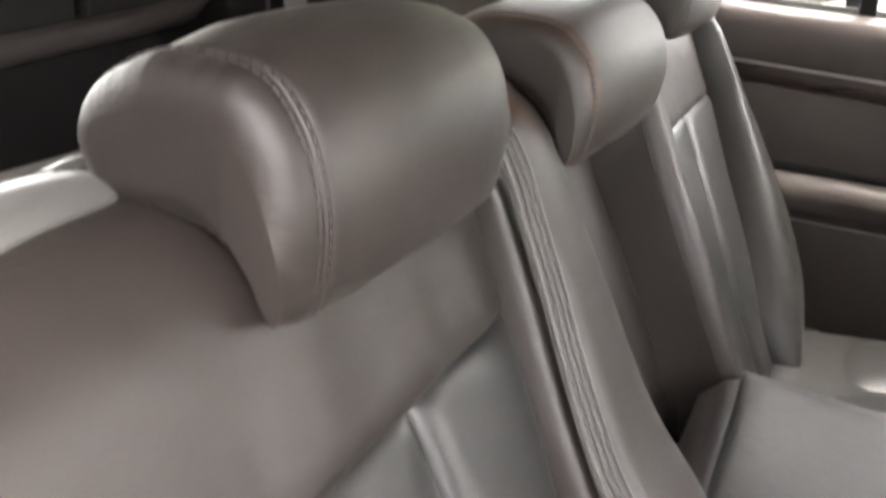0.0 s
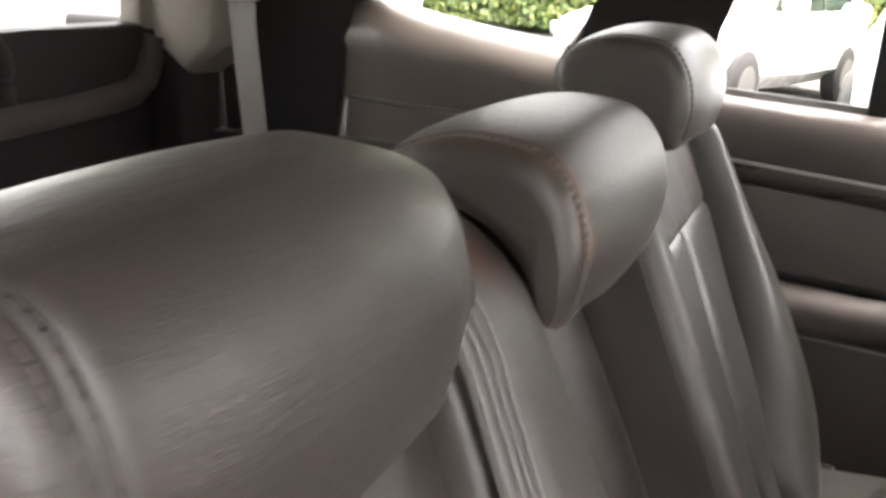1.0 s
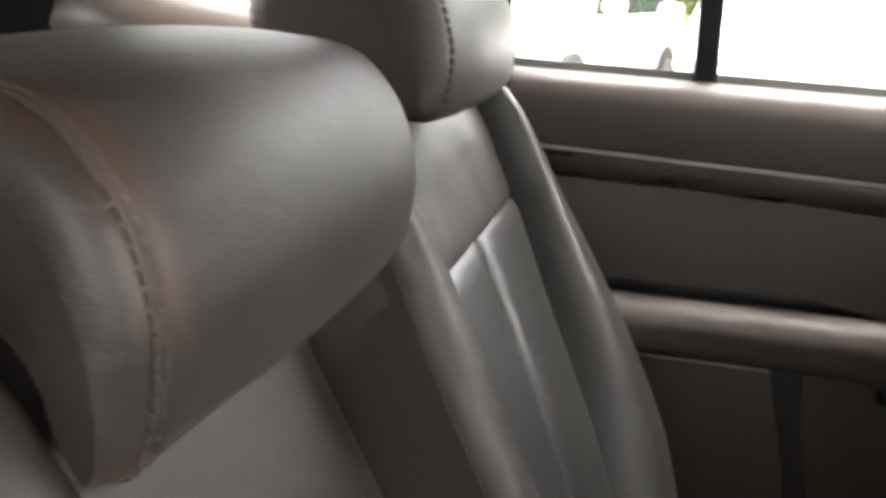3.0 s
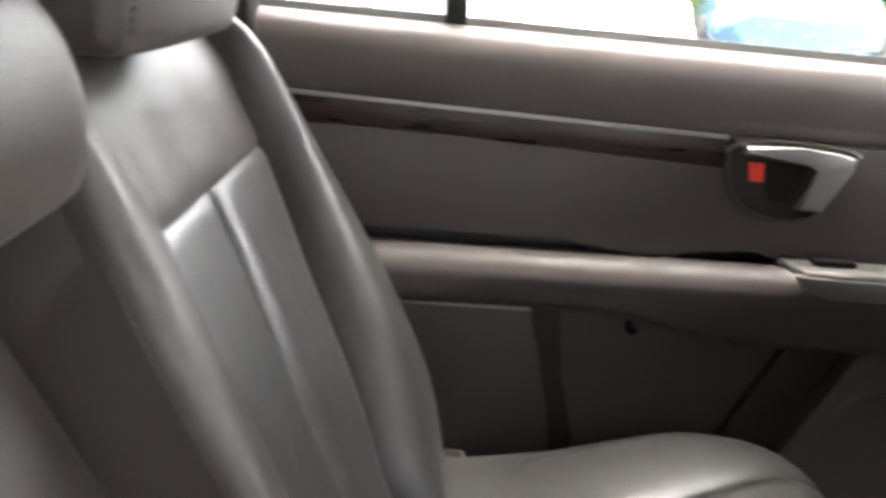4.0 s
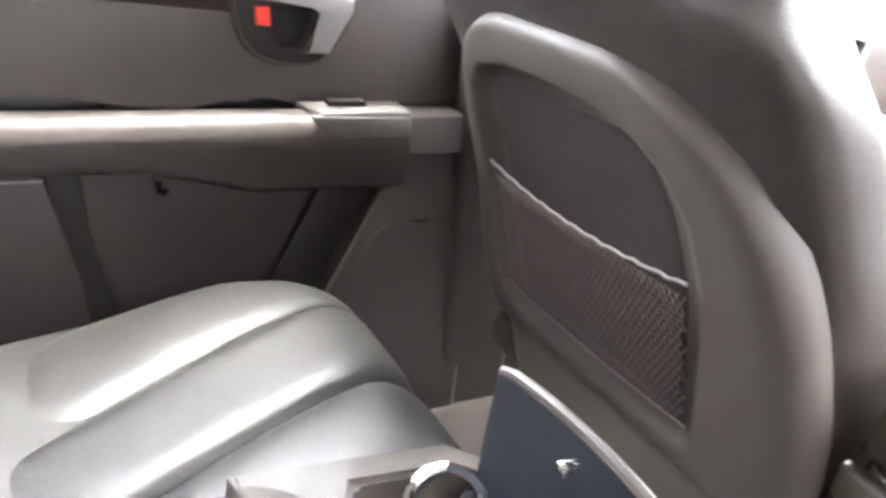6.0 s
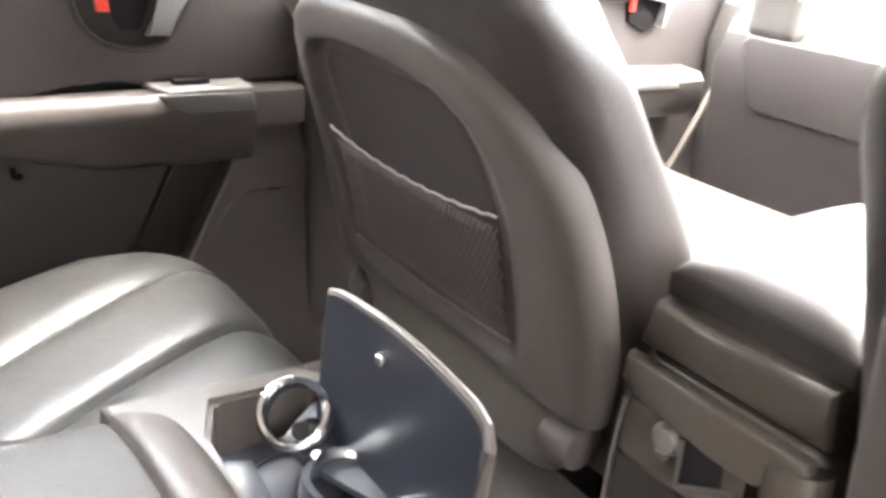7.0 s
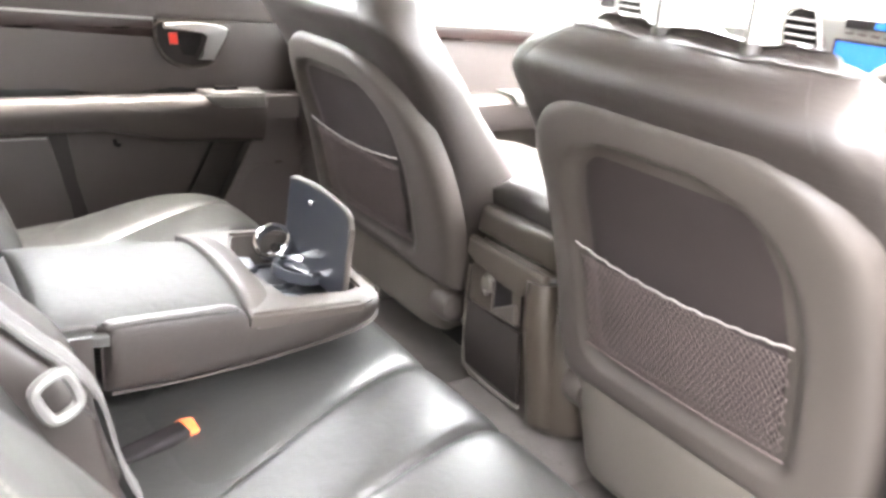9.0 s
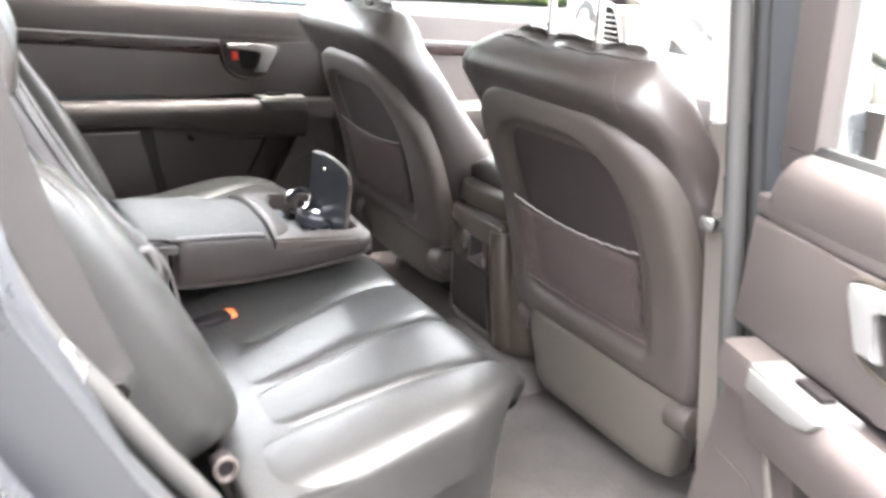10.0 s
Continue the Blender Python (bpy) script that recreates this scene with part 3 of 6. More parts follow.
part("tail_panel", slab([(-0.62, 0.55), (0.66, 0.55), (0.68, 1.10), (0.67, 1.150), (0.64, 1.166), (0.36, 1.160), (0.15, 1.150), (0.0, 1.140), (-0.62, 1.12)], tail_wall, 0.05, 0.022, 4, base=0.0), DARK, tail)
part("tail_recess_lip", tube([tail_wall(y, z, 0.055) for y, z in curve([(-0.20, 1.00), (0.05, 1.015), (0.25, 1.028), (0.45, 1.040), (0.55, 1.052), (0.592, 1.085), (0.605, 1.145)], 24)], 0.024, 12), BOARD, tail)
part("tail_grip", tube([tail_wall(y, z, 0.06) for y, z in curve([(0.275, 1.158), (0.30, 1.138), (0.312, 1.105), (0.310, 1.06)], 10)], 0.013, 10), DARK, tail)
part("tail_post", slab([(0.58, 1.15), (0.67, 1.13), (0.62, 1.56), (0.52, 1.56)], tail_wall, 0.05, 0.018, 3, base=0.0), POST, tail)
part("tail_post", slab([(-0.62, 1.05), (-0.53, 1.10), (-0.47, 1.56), (-0.58, 1.56)], tail_wall, 0.05, 0.018, 3, base=0.0), POST, tail)
part("tail_glass", slab([(-0.55, 1.10), (0.60, 1.13), (0.54, 1.56), (-0.50, 1.56)], tail_wall, 0.004, 0, base=0.004), GLASS, tail).visible_shadow = False

# right quarter with the door jamb that shows past the seat
jamb = thing("wall_right_quarter", (-0.4, -0.68, 0.6), "rear door jamb with rubber seal, dark paint and steel striker", "car trim", kind="structure")
part("inner_trim", slab([(-1.10, 0.45), (-0.08, 0.45), (-0.02, 0.60), (-0.06, 0.74), (-0.15, 0.92), (-0.20, 1.06), (-0.22, 1.20), (-1.10, 1.22)], right_wall, 0.03, 0.01, base=-0.04), PLASTIC, jamb)
part("painted_jamb", slab([(-1.10, 0.30), (0.05, 0.30), (0.05, 0.56), (0.0, 0.735), (-0.09, 0.87), (-0.165, 1.02), (-0.19, 1.15), (-0.12, 1.56), (-1.10, 1.56)], right_wall, 0.05, 0.012, base=-0.12), PAINT, jamb)
seal_line = curve([(0.04, 0.46), (0.03, 0.62), (0.0, 0.735), (-0.0615, 0.835), (-0.104, 0.902), (-0.143, 0.965), (-0.175, 1.05), (-0.190, 1.15), (-0.165, 1.30), (-0.10, 1.50)], 60)
part("rubber_seal", tube([right_wall(u, z, -0.028) for u, z in seal_line], 0.013, 10), SEAL, jamb, "grey rubber door seal")
part("outer_fender", slab([(-1.10, 0.30), (-0.02, 0.30), (-0.06, 0.70), (-0.125, 0.82), (-0.180, 0.91), (-0.210, 1.00), (-0.235, 1.15), (-0.22, 1.56), (-1.10, 1.56)], right_wall, 0.05, 0.008, 2, base=-0.19), PAINT, jamb, sharp=25)
striker = part("striker_plate", slab([(-0.170, 0.915), (-0.125, 0.905), (-0.115, 0.950), (-0.145, 0.985), (-0.172, 0.97)], right_wall, 0.006, 0.002, base=-0.068), STEEL, jamb, "steel door striker")
part("striker_loop", tube([right_wall(u, z, w) for u, z, w in ((-0.155, 0.92, -0.064), (-0.155, 0.92, -0.035), (-0.150, 0.935, -0.028), (-0.143, 0.955, -0.035), (-0.143, 0.955, -0.064))], 0.005, 8), CHROME, striker)
part("bolt", slab([(-0.132 + 0.009 * math.cos(a), 0.965 + 0.009 * math.sin(a)) for a in np.linspace(0, 2 * math.pi, 8, endpoint=False)], right_wall, 0.006, 0.002, base=-0.064), CHROME, striker)
# Plain white rectangle set flat on the jamb under the striker.
part("label", slab([(-0.160, 0.848), (-0.118, 0.848), (-0.118, 0.888), (-0.160, 0.888)], right_wall, 0.001, 0, base=-0.0695), WHITE_PATCH, jamb, "small plain white rectangle")
part("roof_rail", slab([(-1.1, 1.44), (0.9, 1.44), (0.9, 1.56), (-1.1, 1.56)], lambda u, z, w: (u, -0.60 + w, z), 0.05, 0.01), HEADLINER, jamb)
part("quarter_upper", slab([(-1.1, 1.22), (-0.72, 1.22), (-0.50, 1.56), (-1.1, 1.56)], right_wall, 0.04, 0.01, base=-0.04), DARK, jamb)
window_3 = part("window_3", slab([(-0.76, 1.20), (-0.30, 1.16), (-0.14, 1.56), (-0.52, 1.56)], right_wall, 0.004, 0, base=-0.036), GLASS, None)
window_3.visible_shadow = False
tagged(window_3, "clear fixed rear side window glass", "window", kind="structure")

# B pillars
pillar = thing("pillar_b_right", (0.70, -0.68, 0.45), "centre pillar with grey trim, rubber seal and blue-grey paint", "car pillar", kind="structure")


def pillar_wall(y, z, w):
    return (0.66 + w, y + 0.19 * (z - 0.67) - 0.006, z)


part("trim", slab([(-0.692, 0.44), (-0.648, 0.44), (-0.656, 1.085), (-0.692, 1.088)], pillar_wall, 0.14, 0.014, 3), TRIM_GREY, pillar, "grey pillar trim")
part("door_seal", tube([pillar_wall(-0.700, z, 0.004) for z in np.linspace(0.42, 1.54, 20)], 0.014, 10), SEAL, pillar, "grey rubber seal")
part("inner_seal", tube([pillar_wall(-0.722, z, 0.020) for z in np.linspace(0.42, 1.54, 20)], 0.012, 10), BLACK, pillar, "black rubber seal")
part("painted_pillar", slab([(-0.785, 0.36), (-0.715, 0.36), (-0.715, 1.56), (-0.785, 1.56)], pillar_wall, 0.13, 0.016, 3, base=0.018), PAINT, pillar)
part("upper_trim", slab([(-0.700, 1.092), (-0.656, 1.088), (-0.690, 1.56), (-0.735, 1.56)], pillar_wall, 0.14, 0.014, 3), TRIM_PALE, pillar, "pale beige upper pillar trim")
slider = part("belt_slider", slab([(-0.706, 0.965), (-0.686, 0.965), (-0.686, 1.035), (-0.706, 1.035)], pillar_wall, 0.008, 0.003, base=-0.006), TRIM_GREY, pillar, "grey surround of the belt adjuster")
part("slot", slab([(-0.701, 0.973), (-0.691, 0.973), (-0.691, 1.027), (-0.701, 1.027)], pillar_wall, 0.003, 0.001, base=-0.008), DARK, slider)
part("belt_bolt", box(0.630, 0.662, -0.645, -0.619, 0.955, 0.976, 0.006), CHROME, pillar)
single("pillar_b_left", slab([(0.66, 0.44), (0.78, 0.44), (0.74, 1.56), (0.64, 1.56)], leaning, 0.06, 0.014, 3, base=-0.02), VINYL, "brown-grey trim of the far centre pillar", "car pillar", kind="structure")

# front doors, seen past the front seats
front_door = thing("door_3", (1.2, 0.72, 0.45), "closed front door with grey vinyl panel, wood strip and silver handle", "car door", kind="structure")
part("door_panel", slab([(0.78, 0.40), (1.72, 0.40), (1.72, 1.10), (0.78, 1.12)], left_wall, 0.07, 0.012, 3, base=-0.07), VINYL, front_door)
part("wood_strip", slab([(0.80, 1.045), (1.30, 1.030), (1.31, 1.000), (0.80, 1.010)], left_wall, 0.010, 0.004), WOOD, front_door)
part("bright_line", slab([(0.80, 1.050), (1.30, 1.035), (1.30, 1.030), (0.80, 1.045)], left_wall, 0.013, 0), SILVER, front_door)
part("armrest", sweep(lambda u: [(0, 0.88), (0.05, 0.876), (0.066, 0.862), (0.064, 0.82), (0.04, 0.79), (0, 0.785)], np.linspace(0.80, 1.50, 14), left_wall), VINYL, front_door)
part("switch_plate", slab([(1.20, 0.886), (1.42, 0.880), (1.42, 0.850), (1.22, 0.855)], left_wall, 0.074, 0.008, 3, base=-0.002), SILVER, front_door)
front_handle = part("handle_bezel", slab([(1.30, 1.03), (1.43, 1.02), (1.42, 0.96), (1.37, 0.945), (1.32, 0.965)], left_wall, 0.006, 0.003), DARK, front_door)
part("handle", slab([(1.305, 1.026), (1.425, 1.017), (1.405, 0.955), (1.392, 0.958), (1.405, 1.004), (1.305, 1.012)], left_wall, 0.016, 0.004, base=0.006), SILVER, front_handle)
part("lock_tab", slab([(1.315, 1.006), (1.328, 1.005), (1.327, 0.984), (1.314, 0.985)], left_wall, 0.006, 0.002, base=0.006), RED, front_handle)
part("pocket_line", tube([left_wall(u, z, 0.060) for u, z in curve([(1.36, 0.60), (1.45, 0.692), (1.50, 0.77), (1.535, 0.835), (1.55, 0.86)], 18)], 0.006, 8), SKIRT, front_door)
part("door_pocket", slab([(0.85, 0.50), (1.44, 0.50), (1.455, 0.69), (1.40, 0.73), (0.90, 0.70)], left_wall, 0.055, 0.014, 3, base=-0.004), VINYL, front_door)
part("window_pane", slab([(0.80, 1.11), (1.72, 1.09), (1.05, 1.54), (0.78, 1.54)], lambda u, z, w: left_wall(u, z, w + 0.14 * (z - 1.1)), 0.004, 0, base=-0.03), GLASS, front_door).visible_shadow = False
part("mirror_sail", slab([(1.50, 1.09), (1.72, 1.08), (1.72, 1.10), (1.60, 1.22)], left_wall, 0.03, 0.008, base=-0.03), DARK, front_door)
other_door = thing("door_4", (1.2, RIGHT, 0.45), "closed front door on the driver's side with grey vinyl panel", "car door", kind="structure")
part("door_panel", slab([(0.80, 0.40), (1.72, 0.40), (1.72, 1.10), (0.80, 1.12)], right_wall, 0.07, 0.012, 3, base=-0.07), VINYL, other_door)
part("armrest", sweep(lambda u: [(0, 0.88), (0.05, 0.876), (0.066, 0.862), (0.064, 0.82), (0.04, 0.79), (0, 0.785)], np.linspace(0.82, 1.50, 14), right_wall), VINYL, other_door)
part("window_pane", slab([(0.80, 1.11), (1.72, 1.09), (1.05, 1.54), (0.78, 1.54)], lambda u, z, w: right_wall(u, z, w + 0.14 * (z - 1.1)), 0.004, 0, base=-0.03), GLASS, other_door).visible_shadow = False

# windscreen and its pillars
screen = thing("windscreen", (1.75, 0.03, 1.0), "sloping windscreen between the front pillars", "windscreen", kind="structure")


def screen_wall(y, s, w):
    return (2.08 - 1.06 * s + w * 0.4, y * (1 - 0.14 * s), 0.98 + 0.52 * s + w)


part("pane", slab([(-0.66, 0), (0.72, 0), (0.72, 1), (-0.66, 1)], screen_wall, 0.005, 0), GLASS, screen).visible_shadow = False
part("pillar_a", slab([(0.69, 0), (0.76, 0), (0.76, 1), (0.69, 1)], screen_wall, 0.05, 0.01, base=-0.03), TRIM_PALE, screen)
part("pillar_a", slab([(-0.70, 0), (-0.63, 0), (-0.63, 1), (-0.70, 1)], screen_wall, 0.05, 0.01, base=-0.03), TRIM_PALE, screen)


# ---- rear seats ----
MIDDLE = 0.035
BACK = curve([(0.065, 0.63), (0.030, 0.69), (-0.005, 0.76), (-0.065, 0.88), (-0.125, 0.99), (-0.155, 1.05), (-0.178, 1.095), (-0.205, 1.118), (-0.245, 1.120)], 200)


def back_line(s):
    s = min(max(s, 0.0), 1.0) * (len(BACK) - 1)
    i = min(int(s), len(BACK) - 2)
    p = BACK[i] + (BACK[i + 1] - BACK[i]) * (s - i)
    return p[0], p[1]


def back_s(z):
    """Where along the backrest's line the height z is."""
    return float(np.interp(z, np.maximum.accumulate(BACK[:, 1]), np.linspace(0, 1, len(BACK))))


SEAT_LINE = curve([(0.035, 0.655), (0.10, 0.673), (0.20, 0.690), (0.32, 0.706), (0.41, 0.706), (0.452, 0.690), (0.474, 0.650), (0.472, 0.59), (0.458, 0.525), (0.446, 0.465)], 200)


def seat_line(s):
    s = min(max(s, 0.0), 1.0) * (len(SEAT_LINE) - 1)
    i = min(int(s), len(SEAT_LINE) - 2)
    p = SEAT_LINE[i] + (SEAT_LINE[i + 1] - SEAT_LINE[i]) * (s - i)
    return p[0], p[1]


def backrest_pads(seat, side, inner, outer, middle, seam, top):
    """side +1: as on the left; -1: mirrored about the middle. inner(s)..outer(s): the insert's borders; seam(s): the bolster's inner border."""
    def m(y):
        return y if side > 0 else 2 * MIDDLE - y

    def pads(name, lo, hi, a, b, rise, material, detail=None, nu=26, nv=36, ku=5.0, kv=9.0, label="", flip=1.0):
        left, right = (a, b) if side > 0 else ((lambda s: m(b(s))), (lambda s: m(a(s))))
        d = (lambda y, s: detail(m(y), s)) if detail else None
        return part(name, pad(back_line, lo, hi, left, right, rise, 0.07, d, nu, nv, ku, kv, flip), material, seat, label)

    pads("insert", 0.0, top, lambda s: inner(s) - 0.006, middle, 0.018, INSERT, lambda y, s: 0.0012 * math.sin(14 * s + 20 * y), kv=34, ku=7, nv=48)
    pads("insert", 0.0, top, middle, lambda s: outer(s) + 0.006, 0.018, INSERT, lambda y, s: 0.0012 * math.sin(12 * s + 18 * y + 1), kv=34, ku=7, nv=48)
    pads("shoulder_panel", top - 0.01, 1.0, lambda s: inner(s) - 0.02, lambda s: seam(s) + 0.03, 0.016, LEATHER, lambda y, s: 0.0008 * math.sin(70 * y + 9 * s) + 0.0008 * math.exp(-((s - top - 0.05) / 0.05) ** 2) * math.sin(190 * y + 20 * s), ku=9, kv=14, nu=44)
    bulge = lambda y, s: 0.014 * math.exp(-((s - 0.35) / 0.35) ** 2) - min(0.03, 0.6 * max(0.0, seam(s) - outer(s)))
    pads("side_bolster", 0.03, 0.97, lambda s: seam(s) - 0.004, wing_out, 0.052, INSERT, bulge, ku=3.2, kv=7, nu=22)
    return m, pads


left_seat = thing("rear_seat", (0.2, 0.43, 0.45), "dark brown-grey leather rear seat with pleated inserts, split from the middle", "car seat", "rear seats")
insert_in = piecewise((0, 0.215), (0.2, 0.225), (0.48, 0.250), (0.61, 0.272), (0.74, 0.288), (0.85, 0.270), (1.0, 0.262))
insert_out = piecewise((0, 0.430), (0.21, 0.460), (0.31, 0.495), (0.50, 0.545), (0.60, 0.573), (0.73, 0.605), (1.0, 0.618))
mid_seam = piecewise((0, 0.360), (0.3, 0.372), (0.445, 0.378), (0.55, 0.396), (0.61, 0.415), (0.73, 0.438), (1.0, 0.438))
bolster_in = piecewise((0, 0.192), (0.4, 0.200), (0.57, 0.212), (0.8, 0.234), (1.0, 0.240))
wing_out = piecewise((0.02, 0.450), (0.10, 0.490), (0.15, 0.550), (0.19, 0.610), (0.225, 0.645), (0.30, 0.652), (0.5, 0.650), (0.8, 0.652), (1.0, 0.625))
m, pads = backrest_pads(left_seat, 1, insert_in, insert_out, mid_seam, insert_out, 0.728)
pads("inner_bolster", 0.0, 0.96, bolster_in, lambda s: insert_in(s) - 0.002, 0.036, LEATHER, None, ku=3.6, kv=8, nu=20)
part("side_panel", slab([(0.058, 0.64), (-0.162, 1.075), (-0.20, 1.105), (-0.26, 1.10), (-0.10, 0.62)], lambda x, z, w: (x, bolster_in(back_s(z)) + 0.0025 - w, z), 0.004, 0.001), LEATHER, left_seat, "leather side panel facing the armrest recess")
seam = [Vector((back_line(s)[0] + 0.014, bolster_in(s) - 0.001, back_line(s)[1] + 0.006)) for s in np.linspace(0.02, 0.93, 60)]
for off in (0.0, 1.0):
    part("stitching", stitches([p + off * Vector((0.012, 0.012, 0.008)) for p in seam], 0.0065, 0.0045, 0.0009), THREAD, left_seat)

right_seat = thing("rear_seat", (0.2, -0.36, 0.45), "dark brown-grey leather rear seat with pleated inserts and pale stitched bolster", "car seat", "rear seats")
seam_right = piecewise((0, 0.413), (0.3, 0.450), (0.45, 0.490), (0.62, 0.534), (0.68, 0.546), (0.74, 0.566), (0.80, 0.596), (0.86, 0.623), (0.92, 0.640), (1.0, 0.643))
insert_in_right = piecewise((0, 0.262), (0.50, 0.292), (0.61, 0.276), (0.72, 0.259), (0.85, 0.248), (1.0, 0.248))
insert_out_right = piecewise((0, 0.417), (0.3, 0.454), (0.45, 0.494), (0.62, 0.538), (0.75, 0.560), (1.0, 0.572))
middle_right = piecewise((0, 0.410), (0.55, 0.400), (0.72, 0.389), (1.0, 0.385))
m, pads = backrest_pads(right_seat, -1, insert_in_right, insert_out_right, middle_right, seam_right, 0.712)
band_out = piecewise((0, -0.240), (0.50, -0.222), (0.61, -0.206), (0.72, -0.189), (0.85, -0.178), (1.0, -0.175))
band_in = piecewise((0, -0.212), (0.48, -0.198), (0.59, -0.182), (0.70, -0.164), (0.86, -0.157), (1.0, -0.155))
panel_in = piecewise((0, -0.074), (0.34, -0.070), (0.62, -0.050), (0.75, -0.054), (1.0, -0.062))
def lumbar(s):
    return 0.026 * math.exp(-((s - 0.32) / 0.12) ** 2)


part("inner_bolster", pad(back_line, 0.0, 0.955, lambda s: band_out(s) - 0.006, band_in, 0.036, 0.07, lambda y, s: lumbar(s), 20, 36, 3.6, 8, 1.0), LEATHER, right_seat)
part("middle_panel", pad(back_line, 0.0, 0.985, lambda s: band_in(s) - 0.003, panel_in, 0.044, 0.09, lambda y, s: lumbar(s), 22, 36, 3.6, 7, 1.0), WORN, right_seat)
for off in (0.010, 0.020):
    run = []
    for s in np.linspace(0.40, 0.80, 40):
        d = Vector((back_line(s + 0.01)[0] - back_line(s - 0.01)[0], 0, back_line(s + 0.01)[1] - back_line(s - 0.01)[1])).normalized()
        n = Vector((d.z, 0, -d.x))
        rise = 0.0515 + 0.014 * math.exp(-((s - 0.35) / 0.35) ** 2) - min(0.03, 0.6 * max(0.0, seam_right(s) - insert_out_right(s)))
        a, b = seam_right(s) - 0.004, wing_out(s)
        u = 1 - 2 * off / (b - a)
        run.append(Vector((back_line(s)[0], 2 * MIDDLE - b + off, back_line(s)[1])) + n * (rise * edge(u, 3.2) + 0.0008))
    part("stitching", stitches(run, 0.0055, 0.0040, 0.0010), LIGHT_THREAD, right_seat)

recess = thing("armrest_recess", (-0.05, 0.07, 0.62), "shallow vinyl-lined recess in the backrest behind the armrest", "seat recess")
part("recess_back", pad(lambda s: (back_line(s)[0] - 0.064 + 0.014 * s, back_line(s)[1] - 0.01), 0.0, 1.0, lambda s: -0.080, lambda s: 0.210, 0.012, 0.03, None, 16, 24, 20, 30, 1.0), LEATHER, recess)
part("top_bar", pad(back_line, 0.80, 1.0, lambda s: -0.050, lambda s: 0.188, 0.010, 0.12, None, 18, 16, 8, 6, 1.0), LEATHER, recess)
part("tether_hook", tube([(-0.156, 0.180 + a, 0.93 + b) for a, b in ((0, 0), (0.006, 0.008), (0.016, 0.008), (0.022, 0.002))], 0.0025, 6), DARK, recess)
part("backrest_rear", slab([(0.06, 0.62), (-0.17, 1.115), (-0.26, 1.115), (-0.05, 0.60)], lambda x, z, w: (x - 0.095, -0.575 + w, z), 1.24, 0.012), CARPET, recess, "carpeted rear of the backrest")


def cushion(seat, y0, y1, pleats, side, lift, edge_line):
    """A seat cushion: pleated panels between the given seams (front y, rear y) and a raised outer bolster."""
    def line(s):
        x, z = seat_line(s)
        return x, z + lift * min(1.0, s / 0.35)

    lines = [lambda s, a=a, b=b: float(np.interp(s, [0.0, 0.60], [b, a])) for a, b in pleats]
    for a, b in zip(lines, lines[1:]):
        part("seat_panel", pad(line, 0.0, 0.70, lambda s, a=a: a(s) - 0.004, lambda s, b=b: b(s) + 0.004, 0.023, 0.05, lambda y, s: 0.0010 * math.sin(11 * s + 15 * y), 36, 40, 6.5, 12, -1.0), INSERT, seat)
    limit = lambda s: float(np.interp(s, *zip(*edge_line)))
    a, b = (lines[-1], limit) if side > 0 else (limit, lines[0])
    part("seat_bolster", pad(line, 0.0, 0.74, lambda s: a(s) - 0.004, lambda s: b(s) + 0.004, 0.030 if side < 0 else 0.018, 0.06, lambda y, s: 0.004 * math.sin(math.pi * min(1, s / 0.75)), 26, 44, 3.0, 12, -1.0), INSERT, seat)
    straight = edge_line[-1][1]
    y_in = y0 if side > 0 else y1
    f0, f1 = sorted((y_in + side * 0.006, straight))
    part("seat_front", pad(line, 0.655, 1.0, lambda s: f0, lambda s: f1, 0.014, 0.10, None, 30, 26, 12, 6, -1.0), LEATHER, seat)
    plan = curve([(0.04, edge_line[0][1]), (0.20, edge_line[1][1]), (0.33, edge_line[2][1] - side * 0.004), (0.405, edge_line[3][1] - side * 0.008), (0.442, edge_line[4][1] - side * 0.008), (0.456, straight - side * 0.006)], 16)
    plan = [tuple(p) for p in plan] + [(0.456, y_in + side * 0.012), (0.04, y_in + side * 0.012)]
    part("seat_base", slab(plan, lambda x, y, w: (x - 0.08 * max(0.0, 0.60 - w) * (1 if x > 0.3 else 0), y, w), 0.255, 0.012, 3, base=0.445), INSERT, seat)


cushion(left_seat, 0.065, 0.665, [(0.075, 0.075), (0.398, 0.225), (0.545, 0.358)], 1, 0.0, ((0.0, 0.560), (0.25, 0.600), (0.47, 0.625), (0.57, 0.612), (0.64, 0.575), (0.72, 0.530)))
cushion(right_seat, -0.575, 0.060, [(-0.463, -0.490), (-0.297, -0.400), (-0.135, -0.298), (0.055, -0.06)], -1, 0.0, ((0.0, -0.625), (0.28, -0.612), (0.47, -0.590), (0.57, -0.552), (0.64, -0.505), (0.72, -0.455)))

run = []
for x, y in curve([(0.055, -0.133), (0.136, -0.102), (0.21, -0.077), (0.35, -0.036), (0.42, -0.020)], 30):
    run.append((x, y, float(np.interp(x, SEAT_LINE[:110, 0], SEAT_LINE[:110, 1])) + 0.0195))
part("piping", tube(run, 0.0022, 6), PALE_THREAD, right_seat, "pale piping along the cushion")
hinge = part("hinge_cap", tube([(0.02, -0.585, 0.745), (0.02, -0.604, 0.745)], 0.012, 16, up=(1, 0, 0)), DARK, right_seat, "dark hinge cap in a grey ring")
part("hinge_ring", tube([(0.02 + 0.011 * math.cos(a), -0.605, 0.745 + 0.013 * math.sin(a)) for a in np.linspace(0, 2 * math.pi, 24, endpoint=False)], 0.0028, 8, True, up=(0, 1, 0)), SHELL, hinge)

